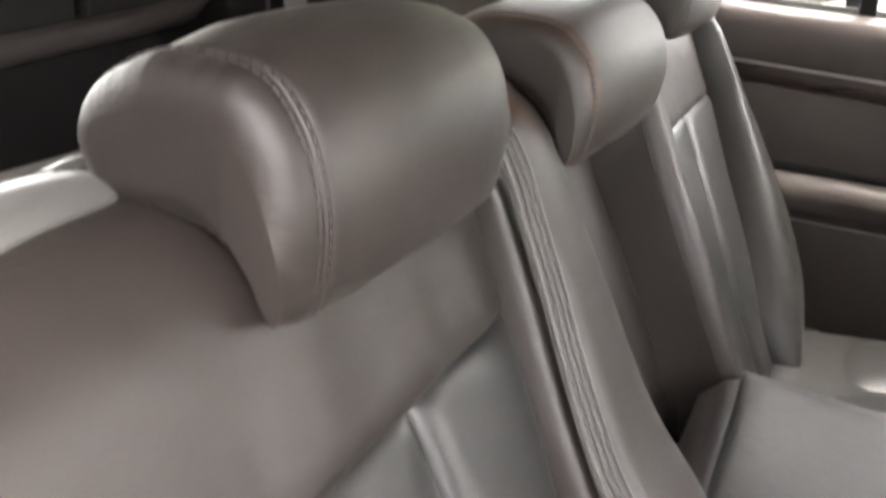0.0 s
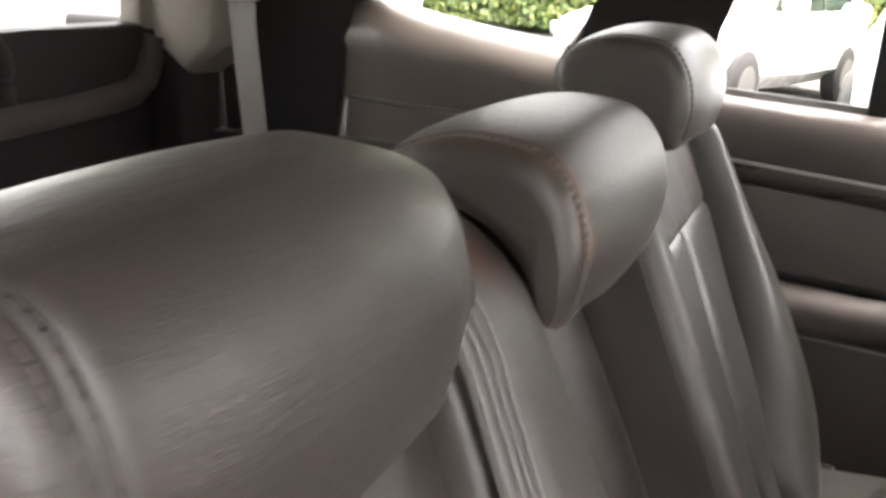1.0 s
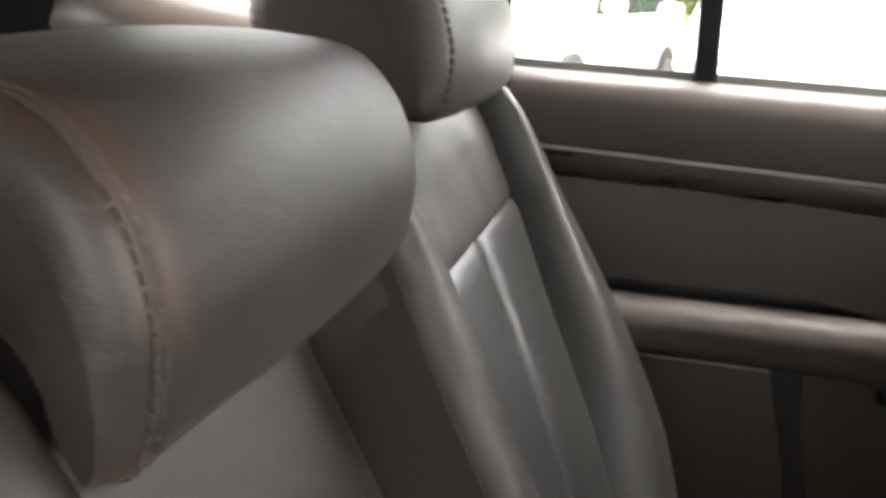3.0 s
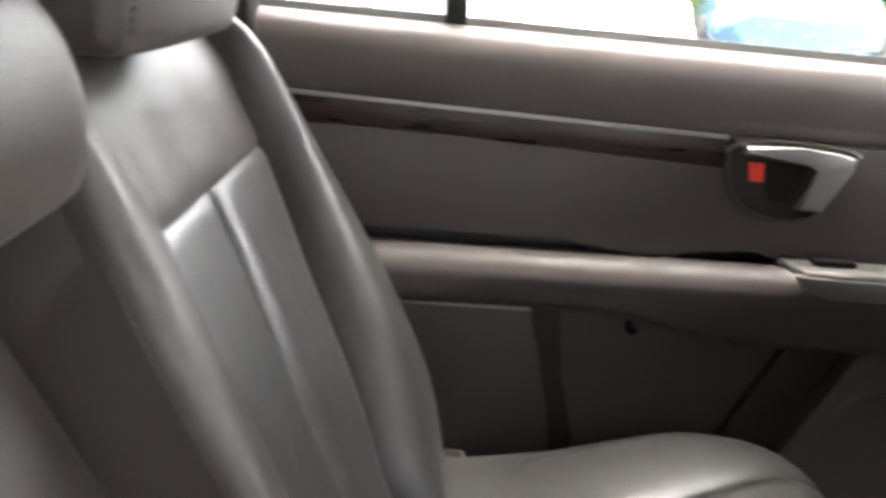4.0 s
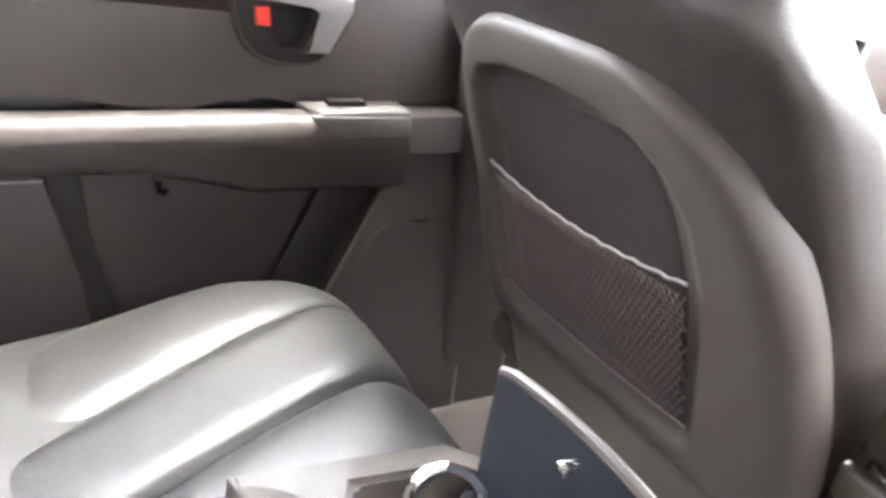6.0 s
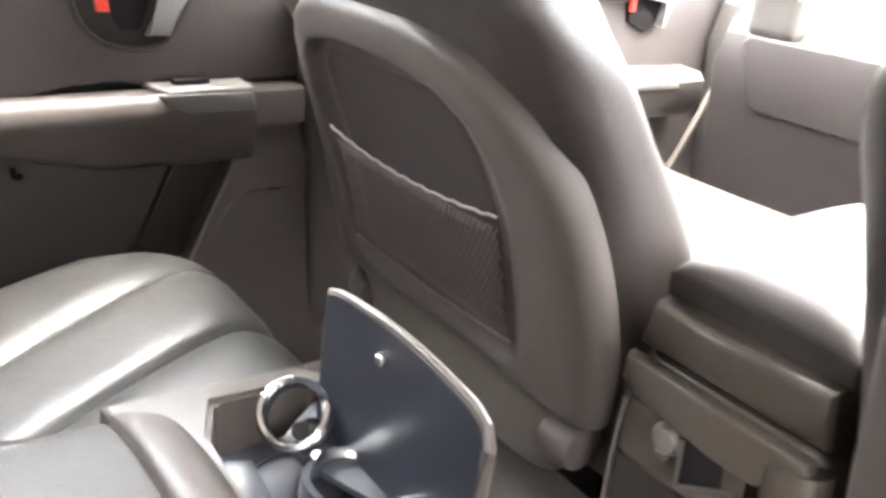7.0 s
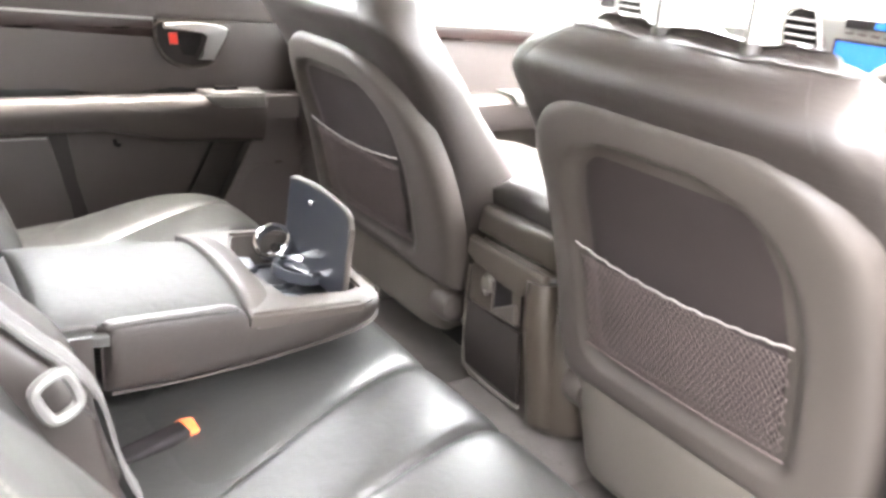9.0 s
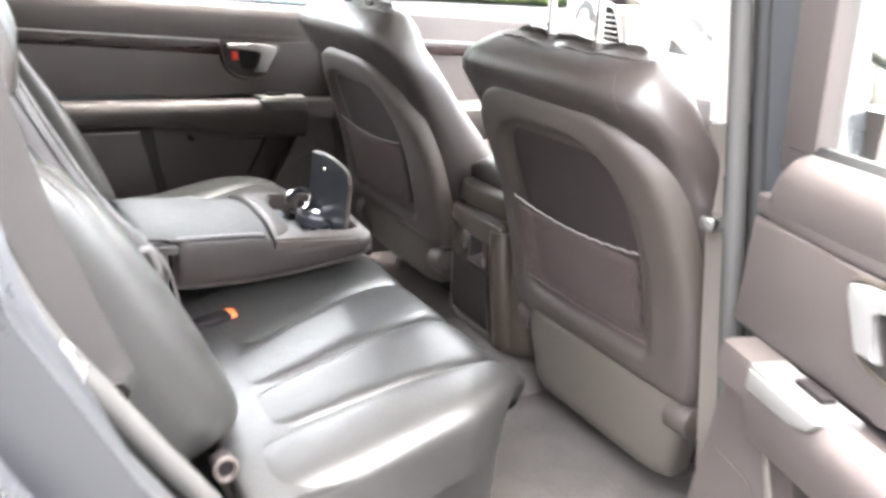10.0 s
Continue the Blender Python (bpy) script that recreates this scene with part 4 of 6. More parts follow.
# headrests: hooked over the backrest's top edge
HOOK = [(-0.284, 1.137), (-0.290, 1.148), (-0.276, 1.160), (-0.253, 1.171), (-0.223, 1.180), (-0.188, 1.181), (-0.158, 1.177), (-0.139, 1.165), (-0.124, 1.144),
        (-0.117, 1.113), (-0.124, 1.078), (-0.136, 1.070), (-0.147, 1.080), (-0.160, 1.104), (-0.178, 1.120), (-0.200, 1.131), (-0.224, 1.136), (-0.262, 1.134)]
BLUNT = [(-0.276, 1.110), (-0.290, 1.124), (-0.294, 1.142), (-0.284, 1.158), (-0.262, 1.170), (-0.228, 1.180)] + HOOK[5:12] + [(-0.148, 1.078), (-0.162, 1.092), (-0.185, 1.102), (-0.215, 1.106), (-0.250, 1.106)]
FULL = BLUNT[:6] + HOOK[5:12] + [(-0.150, 1.070), (-0.190, 1.068), (-0.230, 1.070), (-0.262, 1.084)]


def headrest(y0, y1, deep, tall, lift, dx, wide_round, label, thread, bar, outline=HOOK, skin=LEATHER, far=((0.045, -0.005), (0.034, -0.0045), (0.024, -0.003), (0.015, 0.0), (0.008, 0.004), (0.003, 0.009), (0.0, 0.016))):
    """Between y0 and y1; deep and tall scale the hooked outline about its lower front tip."""
    top = thing("headrest", (-0.20, (y0 + y1) / 2, 1.12 + lift), label, "headrest", "rear headrests")
    ring = curve(outline, 144, True)
    ring = np.stack([-0.127 + dx + (ring[:, 0] + 0.127) * deep, 1.075 + lift + (ring[:, 1] - 1.075) * tall], 1)
    tang = np.roll(ring, -1, 0) - np.roll(ring, 1, 0)
    nor = np.stack([-tang[:, 1], tang[:, 0]], 1) / np.linalg.norm(tang, axis=1)[:, None]
    # the end's rounding never goes deeper than the cushion is thick
    gaps = np.linalg.norm(ring[:, None] - ring[None], axis=2)
    gaps[nor @ nor.T > -0.25] = 1.0
    most = 0.40 * gaps.min(1)
    most = np.min([np.roll(most, k) for k in range(-4, 5)], axis=0)
    most = np.mean([np.roll(most, k) for k in range(-6, 7)], axis=0)
    rng = random.Random(int(1000 * wide_round + 7))
    gather = np.array([rng.uniform(-1, 1) for _ in ring])
    k = wide_round
    steps = [(-0.0014, 0.040), (-0.0010, 0.032), (0.0, 0.024), (0.0020, 0.0165), (0.0052, 0.0105), (0.0098, 0.0056), (0.0152, 0.0023), (0.0210, 0.0005), (0.0260, 0.0), (0.0275, 0.0013), (0.0290, 0.0), (0.0335, 0.0), (0.0350, 0.0013), (0.0365, 0.0), (0.044, -0.0015)]
    wide = y1 - y0
    verts, faces = [], []
    rows = [(d * k, i * (k if i > 0.002 else 1.0)) for d, i in steps] + [(wide * q / 12, -0.003 - 0.006 * math.sin(math.pi * q / 12)) for q in range(3, 10)] + [(wide - d, i) for d, i in far]
    n = len(ring)
    for r, (d, inset) in enumerate(rows):
        crease = 0.0006 * k * math.exp(-((d / k - 0.012) / 0.010) ** 2) if r < len(steps) else 0.0
        for (x, z), (nx, nz), deepest, fold in zip(ring, nor, most, gather):
            grow = inset if inset > 0 or nz > -0.3 else inset * 0.3
            grow = (deepest * math.tanh(grow / deepest) if grow > 0.002 else grow) + crease * fold
            verts.append((x - nx * grow, y0 + d, z - nz * grow))
    for j in range(len(rows) - 1):
        for i in range(n):
            i2 = (i + 1) % n
            faces.append((j * n + i, j * n + i2, (j + 1) * n + i2, (j + 1) * n + i))
    bm = bmesh.new()
    vs = [bm.verts.new(v) for v in verts]
    for f in faces:
        bm.faces.new([vs[i] for i in f])
    caps = [bm.faces.new(vs[:n][::-1]), bm.faces.new(vs[-n:])]
    bmesh.ops.triangulate(bm, faces=caps)
    part("cushion", bm, skin, top)
    for off in (0.0215, 0.0312):
        part("stitching", stitches([(x + nx * 0.0002, y0 + off * k, z + nz * 0.0002) for (x, z), (nx, nz) in zip(ring[4:92], nor[4:92])], 0.0058, 0.0042, bar), thread, top)
    for y in ((y0 * 0.7 + y1 * 0.3), (y0 * 0.3 + y1 * 0.7)):
        part("post", tube([(-0.222, y, 1.08 + lift * 0.2), (-0.212, y, 1.125 + lift)], 0.006, 10), CHROME, top)
    return top


headrest(-0.4126, -0.154, 0.7265, 1.010, 0.021, -0.012, 0.78, "brown-grey leather headrest with pale worn seam, on the backrest", THREAD, 0.0007, BLUNT, LEATHER, ((0.045, -0.002), (0.034, 0.001), (0.024, 0.005), (0.015, 0.009), (0.008, 0.014), (0.003, 0.020), (0.0, 0.026)))
headrest(-0.068, 0.204, 0.863, 0.980, 0.008, 0.004, 0.58, "brown-grey leather middle headrest, rubbed brown along its stitched end", PALE_THREAD, 0.0008, HOOK, RUBBED)
headrest(0.238, 0.482, 0.713, 0.867, 0.069, 0.008, 0.5, "dark leather headrest raised over the far backrest", THREAD, 0.0007, FULL)

# fold-down armrest with open cup holder
arm = thing("folded_armrest", (0.22, 0.05, 0.72), "folded-down leather centre armrest with an open cup-holder compartment", "armrest")


def arm_line(s):
    return (0.02 + 0.26 * s, 0.812 - 0.022 * s)


part("leather_pad", pad(arm_line, 0.0, 0.93, lambda s: -0.088, lambda s: 0.188, 0.018, 0.010, lambda y, s: 0.006 - 0.5 * (y - 0.05) ** 2, 30, 26, 3.0, 8, -1.0), ARM_LEATHER, arm)
part("padded_body", slab([(0.078, 0.738), (0.245, 0.744), (0.255, 0.755), (0.255, 0.795), (0.16, 0.812), (0.09, 0.816), (0.078, 0.80)], lambda x, z, w: (x, -0.078 + w, z), 0.258, 0.008, 3), LEATHER, arm)


def side_pad(path):
    """A stuffed leather side along (x, y, low z, high z), bulging outwards."""
    run = curve(path, 120)
    rings = []
    for i, (x, y, lo, hi) in enumerate(run):
        d = Vector((*(run[min(i + 1, 119)] - run[max(i - 1, 0)])[:2], 0)).normalized()
        out = Vector((d.y, -d.x, 0))
        fat = 0.013 * math.sqrt(max(0.03, 1 - (1 - min(1.0, min(i, 119 - i) / 2.0)) ** 2))
        ring = []
        for a in np.linspace(0, 2 * math.pi, 24, endpoint=False):
            c, q = math.cos(a), math.sin(a)
            h = math.copysign(abs(q) ** 0.7, q)
            ring.append(Vector((x, y, (lo + hi) / 2)) + out * fat * math.copysign(abs(c) ** 0.55, c) * (1.0 - 0.25 * max(0.0, -h)) + Vector((0, 0, (hi - lo) / 2 * h)))
        rings.append(ring)
    return loft(rings)


side = part("side_pad", side_pad([(0.080, -0.079, 0.738, 0.821), (0.10, -0.079, 0.737, 0.821), (0.16, -0.079, 0.736, 0.819), (0.218, -0.079, 0.738, 0.816), (0.236, -0.079, 0.739, 0.806), (0.252, -0.079, 0.740, 0.793), (0.33, -0.079, 0.749, 0.793), (0.385, -0.077, 0.758, 0.792), (0.414, -0.060, 0.762, 0.790), (0.424, -0.02, 0.762, 0.788), (0.425, 0.10, 0.762, 0.788), (0.412, 0.155, 0.762, 0.790), (0.38, 0.178, 0.758, 0.792), (0.25, 0.180, 0.741, 0.793)]), LEATHER, arm)
part("piping", tube(curve([(0.084, -0.092, 0.741), (0.16, -0.0925, 0.739), (0.25, -0.0925, 0.743), (0.33, -0.0925, 0.752), (0.39, -0.090, 0.761), (0.424, -0.066, 0.765), (0.436, -0.02, 0.765)], 40), 0.0014, 8), THREAD, side)
part("welt", tube(curve([(0.016, -0.0885, 0.826), (0.045, -0.090, 0.825), (0.066, -0.088, 0.822), (0.074, -0.082, 0.816), (0.084, -0.089, 0.819), (0.12, -0.0915, 0.8205), (0.18, -0.0915, 0.8185), (0.225, -0.0910, 0.815)], 40), 0.0030, 8), LEATHER, arm)
part("hinge_block", slab([(-0.02, 0.74), (0.068, 0.738), (0.068, 0.811), (0.022, 0.813), (0.004, 0.806), (-0.02, 0.780)], lambda x, z, w: (x, -0.0895 + w, z), 0.268, 0.012, 3), LEATHER, arm)


def tray_top(x, y, w):
    return (x, y, 0.812 - 0.06 * (x - 0.25) + w)


part("frame_saddle", pad(lambda s: (0.240 + 0.046 * s, 0.803 - 0.004 * s), 0.0, 1.0, lambda s: -0.0955, lambda s: 0.1945, 0.021, 0.012, lambda y, s: 0.003 - 0.5 * (y - 0.05) ** 2 - 0.008 * s, 30, 12, 3.2, 5, -1.0), SHELL, arm)
body = bmesh.new()
outer = [(0.240, -0.0945), (0.385, -0.0935), (0.424, -0.066), (0.434, 0.05), (0.424, 0.166), (0.39, 0.192), (0.30, 0.194), (0.240, 0.193), (0.240, 0.04)]
hole = [(0.300, -0.062), (0.375, -0.064), (0.398, -0.056), (0.406, 0.05), (0.398, 0.145), (0.38, 0.160), (0.31, 0.160), (0.292, 0.12), (0.287, 0.03)]
top_o = [body.verts.new(tray_top(x, y, -0.006 if i in (0, 1, 5, 6, 7) else -0.010 if i < 8 else 0.0)) for i, (x, y) in enumerate(outer)]
low_o = [body.verts.new((x * 1.0 + (0.004 if x > 0.3 else 0), y, 0.788)) for x, y in outer]
top_i = [body.verts.new(tray_top(x, y, 0.0)) for x, y in hole]
for i in range(9):
    j = (i + 1) % 9
    body.faces.new((top_o[i], top_o[j], low_o[j], low_o[i]))
    body.faces.new((top_o[i], top_i[i], top_i[j], top_o[j]))
low_i = [body.verts.new((x, y, 0.752)) for x, y in hole]
for i in range(9):
    j = (i + 1) % 9
    body.faces.new((top_i[i], low_i[i], low_i[j], top_i[j]))
for i in range(9):
    j = (i + 1) % 9
    body.faces.new((low_o[i], low_o[j], low_i[j], low_i[i]))
bmesh.ops.recalc_face_normals(body, faces=body.faces[:])
bmesh.ops.bevel(body, geom=[e for e in body.edges if len(e.link_faces) == 2 and e.calc_face_angle(0) > 0.5], offset=0.004, segments=2, affect="EDGES")
part("tray_frame", body, SHELL, arm, "brown-grey plastic cup-holder frame", sharp=50)
well = part("cup_well", joined(tube([(0.325, 0.005, 0.757), (0.325, 0.005, 0.763)], 0.036, 28), tube([(0.345, 0.095, 0.757), (0.345, 0.095, 0.763)], 0.036, 28), tube([(0.30 + 0.045, 0.053, 0.7525), (0.30 + 0.045, 0.053, 0.757)], 0.058, 24)), WELL, arm, "dark cup wells")
for cx, cy in ((0.325, 0.005), (0.345, 0.095)):
    part("well_ring", tube([(cx + 0.036 * math.cos(a), cy + 0.036 * math.sin(a), 0.764) for a in np.linspace(0, 2 * math.pi, 32, endpoint=False)], 0.002, 6, True), NAVY, well)


def cup_ring(centre, radius, axis, height, lip, start, stop, label):
    """An open band that holds a cup, its lip chromed."""
    turn = Vector(axis).to_track_quat("Z", "X").to_matrix()
    angles = np.linspace(0, 2 * math.pi, 33)
    verts, faces = [], []
    for a in angles:
        for r, h in ((radius, 0), (radius, height), (radius - 0.005, height), (radius - 0.005, 0)):
            verts.append(Vector(centre) + turn @ Vector((r * math.cos(a), r * math.sin(a), h)))
    for j in range(len(angles) - 1):
        for i in range(4):
            k = (i + 1) % 4
            faces.append((j * 4 + i, j * 4 + k, (j + 1) * 4 + k, (j + 1) * 4 + i))
    band = part("cup_ring", (verts, faces), WELL, arm, label)
    part("ring_lip", tube([Vector(centre) + turn @ Vector(((radius - 0.002) * math.cos(a), (radius - 0.002) * math.sin(a), height)) for a in np.linspace(start, stop, 28)], lip, 6), CHROME, band)


part("holder_plate", slab([(0.348, 0.086), (0.372, 0.020), (0.392, -0.030), (0.402, -0.020), (0.404, 0.140), (0.388, 0.152), (0.345, 0.120)], lambda x, y, w: (x, y, 0.783 + w), 0.006, 0.002), WELL, arm, "blue-grey plastic holder plate")
cup_ring((0.360, 0.124, 0.800), 0.027, (-0.55, -0.45, 0.70), 0.012, 0.0034, 0.3, 5.4, "dark cup ring folded up, with a chromed lip")
cup_ring((0.360, 0.045, 0.782), 0.036, (0.2, 0, 1), 0.014, 0.0046, 1.6, 5.3, "dark cup ring with a chromed lip")
part("ring_hub", tube([(0.364, 0.112, 0.792), (0.358, 0.108, 0.798), (0.352, 0.104, 0.803)], lambda t: 0.011 - 0.004 * t, 14), DARK, arm, "dark pivot knob")
part("ring_link", tube([(0.372, 0.105, 0.79), (0.374, 0.095, 0.786), (0.374, 0.085, 0.785)], 0.005, 8), NAVY, arm)
part("tray_floor", slab(hole, lambda x, y, w: (x, y, 0.750 + w), 0.006, 0), WELL, arm)
part("release_tab", slab([(0.288, 0.055), (0.310, 0.062), (0.314, 0.100), (0.298, 0.108), (0.286, 0.095)], lambda x, y, w: (x, y, 0.788 + w), 0.008, 0.003), WELL, arm, "dark grey plastic release tab")


def lid_wall(y, z, w):
    return (0.378 + w + 0.06 * (z - 0.79), y, z)


lid = part("lid", slab([(-0.052, 0.780), (0.128, 0.780), (0.130, 0.860), (0.128, 0.8945)] + [(y, 0.896 + 0.008 * (1 - ((y - 0.04) / 0.085) ** 2)) for y in np.linspace(0.118, -0.035, 10)] + [(-0.048, 0.893), (-0.053, 0.880)], lid_wall, 0.007, 0.002), NAVY, arm, "raised dark blue-grey compartment lid")
rim = [lid_wall(y, z, 0.0035) for y, z in [(0.129, 0.893)] + [(y, 0.896 + 0.008 * (1 - ((y - 0.04) / 0.085) ** 2)) for y in np.linspace(0.118, -0.035, 12)] + [(-0.048, 0.892), (-0.0535, 0.88), (-0.0535, 0.84), (-0.0535, 0.79)]]
part("lid_edge", tube(rim, 0.0042, 8), SHELL, lid, "brown-grey lid edge")
part("lid_catch", box(0.378, 0.386, 0.048, 0.056, 0.878, 0.886, 0.002), CHROME, lid)

# seat belts and buckles
buckle = thing("belt_buckle", (0.12, -0.145, 0.69), "black seat-belt buckle with an orange release button, lying on the cushion", "buckle", "buckles")
turn = look((0.10, -0.150, 0.699), (0.16, -0.138, 0.706))
part("buckle_body", box(-0.014, 0.014, -0.010, 0.010, -0.05, 0.028, 0.006, 3, turn), DARK, buckle)
part("release_button", box(0.138, 0.160, -0.152, -0.124, 0.693, 0.712, 0.004, 2), ORANGE, buckle, "orange release button")
part("strap", tube(curve([(0.05, -0.165, 0.690), (0.08, -0.160, 0.694), (0.11, -0.150, 0.698)], 10), 0.012, 8, flat=0.25), WEB, buckle)
buckle = thing("belt_buckle", (0.10, 0.60, 0.66), "pale grey seat-belt buckle tucked beside the far cushion", "buckle", "buckles")
part("buckle_body", box(0.070, 0.098, 0.588, 0.612, 0.640, 0.688, 0.005), SHELL, buckle)
part("slot", box(0.075, 0.093, 0.594, 0.606, 0.687, 0.6885, 0), DARK, buckle)


def webbing(path, width, across, thick=0.0016):
    """A flat strap along points, its width along across."""
    verts, faces = [], []
    path = [Vector(p) for p in path]
    for i, p in enumerate(path):
        t = (path[min(i + 1, len(path) - 1)] - path[max(i - 1, 0)]).normalized()
        a = Vector(across).normalized()
        n = t.cross(a).normalized()
        for sw, sn in ((-1, -1), (1, -1), (1, 1), (-1, 1)):
            verts.append(p + a * sw * width / 2 + n * sn * thick / 2)
    for j in range(len(path) - 1):
        for i in range(4):
            k = (i + 1) % 4
            faces.append((j * 4 + i, j * 4 + k, (j + 1) * 4 + k, (j + 1) * 4 + i))
    faces += [(3, 2, 1, 0), tuple(len(verts) - 4 + i for i in range(4))]
    return verts, faces


tongue = thing("belt_tongue", (0.003, -0.266, 0.85), "grey plastic belt tongue with a steel tip tucked against the bolster", "belt tongue")
ALONG, ACROSS = Vector((0.36, 0.05, -0.93)).normalized(), Vector((0.80, 0.30, 0.28)).normalized()
lap = thing("seat_belt", (0.05, -0.19, 0.69), "slack grey seat belt lying over the backrest's inner bolster", "seat belt", "seat belts")
run = []
for s in np.linspace(0.10, 0.94, 66):
    d = Vector((back_line(s + 0.01)[0] - back_line(s - 0.01)[0], 0, back_line(s + 0.01)[1] - back_line(s - 0.01)[1])).normalized()
    run.append(Vector((back_line(s)[0], (band_out(s) + band_in(s)) / 2 - 0.002, back_line(s)[1])) + Vector((d.z, 0, -d.x)) * (0.0455 + lumbar(s)))
ACROSS_BELT = Vector((0.06, 0.99, 0.04))
belt = part("strap", webbing(run, 0.034, ACROSS_BELT), SHEEN_STRAP, lap)
for k in (-0.42, -0.1, 0.16, 0.42):
    part("rib", tube([p + ACROSS_BELT * 0.034 * k + Vector((0.0016, 0.0, 0.0008)) for p in run], 0.0014, 8), SHEEN_STRAP, belt)
loop = [Vector((0.003, -0.266, 0.856)) + ACROSS * a + ALONG * b for a, b in curve([(-0.013, -0.014), (0.013, -0.014), (0.015, 0.012), (0.009, 0.022), (-0.009, 0.022), (-0.015, 0.012)], 36, True)]
part("tongue_body", tube(loop, 0.0055, 8, True, up=tuple(ACROSS.cross(ALONG))), GREY_PLASTIC, tongue, "pale grey plastic loop")
part("tongue_tip", tube([Vector((0.003, -0.266, 0.856)) + ACROSS * 0.010 + ALONG * 0.022, Vector((0.003, -0.266, 0.856)) + ACROSS * 0.016 + ALONG * 0.042], 0.009, 4, flat=0.2), CHROME, tongue)
anchor = thing("seat_belt", (-0.09, -0.60, 0.87), "grey belt strap running down to a chromed anchor bolt", "seat belt", "seat belts")
part("strap", webbing(curve([(-0.180, -0.62, 1.30), (-0.172, -0.62, 1.18), (-0.150, -0.622, 1.07), (-0.120, -0.624, 0.975), (-0.092, -0.624, 0.90), (-0.084, -0.622, 0.878)], 24), 0.040, (0.93, 0.05, 0.36)), STRAP, anchor)
part("anchor_bolt", tube([(-0.081, -0.636, 0.873), (-0.081, -0.610, 0.873)], 0.009, 10, up=(1, 0, 0)), CHROME, anchor)

cargo_belt = thing("seat_belt", (-0.80, 0.60, 0.9), "grey cargo-area belt hanging from a pale guide ring on the pillar", "seat belt", "seat belts")
part("strap", webbing(curve([(-0.872, 0.595, 1.237), (-0.862, 0.60, 1.125), (-0.846, 0.60, 1.01), (-0.83, 0.60, 0.86), (-0.81, 0.60, 0.7)], 20), 0.046, (1, 0.1, 0)), PALE_STRAP, cargo_belt)
part("guide_ring", tube([Vector((-0.874, 0.592, 1.238)) + Vector((1, 0.1, 0)) * 0.044 * math.copysign(abs(math.cos(a)) ** 0.5, math.cos(a)) + Vector((0, 0, 1)) * 0.018 * math.copysign(abs(math.sin(a)) ** 0.5, math.sin(a)) for a in np.linspace(0, 2 * math.pi, 28, endpoint=False)], 0.0055, 8, True, up=(0, 1, 0)), TRIM_PALE, cargo_belt, "pale plastic guide ring")

release = thing("seat_release", (-0.21, -0.52, 1.11), "shiny grey plastic release lever on the backrest's shoulder", "lever")
part("lever_cover", tube(curve([(-0.215, -0.600, 1.128), (-0.226, -0.550, 1.134), (-0.236, -0.500, 1.138), (-0.244, -0.450, 1.139), (-0.248, -0.405, 1.136)], 26), lambda t: 0.022 * math.sqrt(max(0.05, 1 - (abs(t - 0.5) / 0.53) ** 8)), 18, flat=0.5), GREY_PLASTIC, release)
part("lever_tip", tube(curve([(-0.262, -0.420, 1.142), (-0.268, -0.400, 1.143), (-0.270, -0.385, 1.141)], 8), lambda t: 0.006 - 0.003 * t, 10, flat=0.6), GREY_PLASTIC, release)



# ---- front seats, seen from behind ----
FRONT = curve([(0.745, 0.50), (0.734, 0.60), (0.714, 0.70), (0.690, 0.80), (0.667, 0.875), (0.637, 0.945), (0.603, 1.01), (0.578, 1.055), (0.562, 1.09), (0.548, 1.13), (0.540, 1.16)], 200)


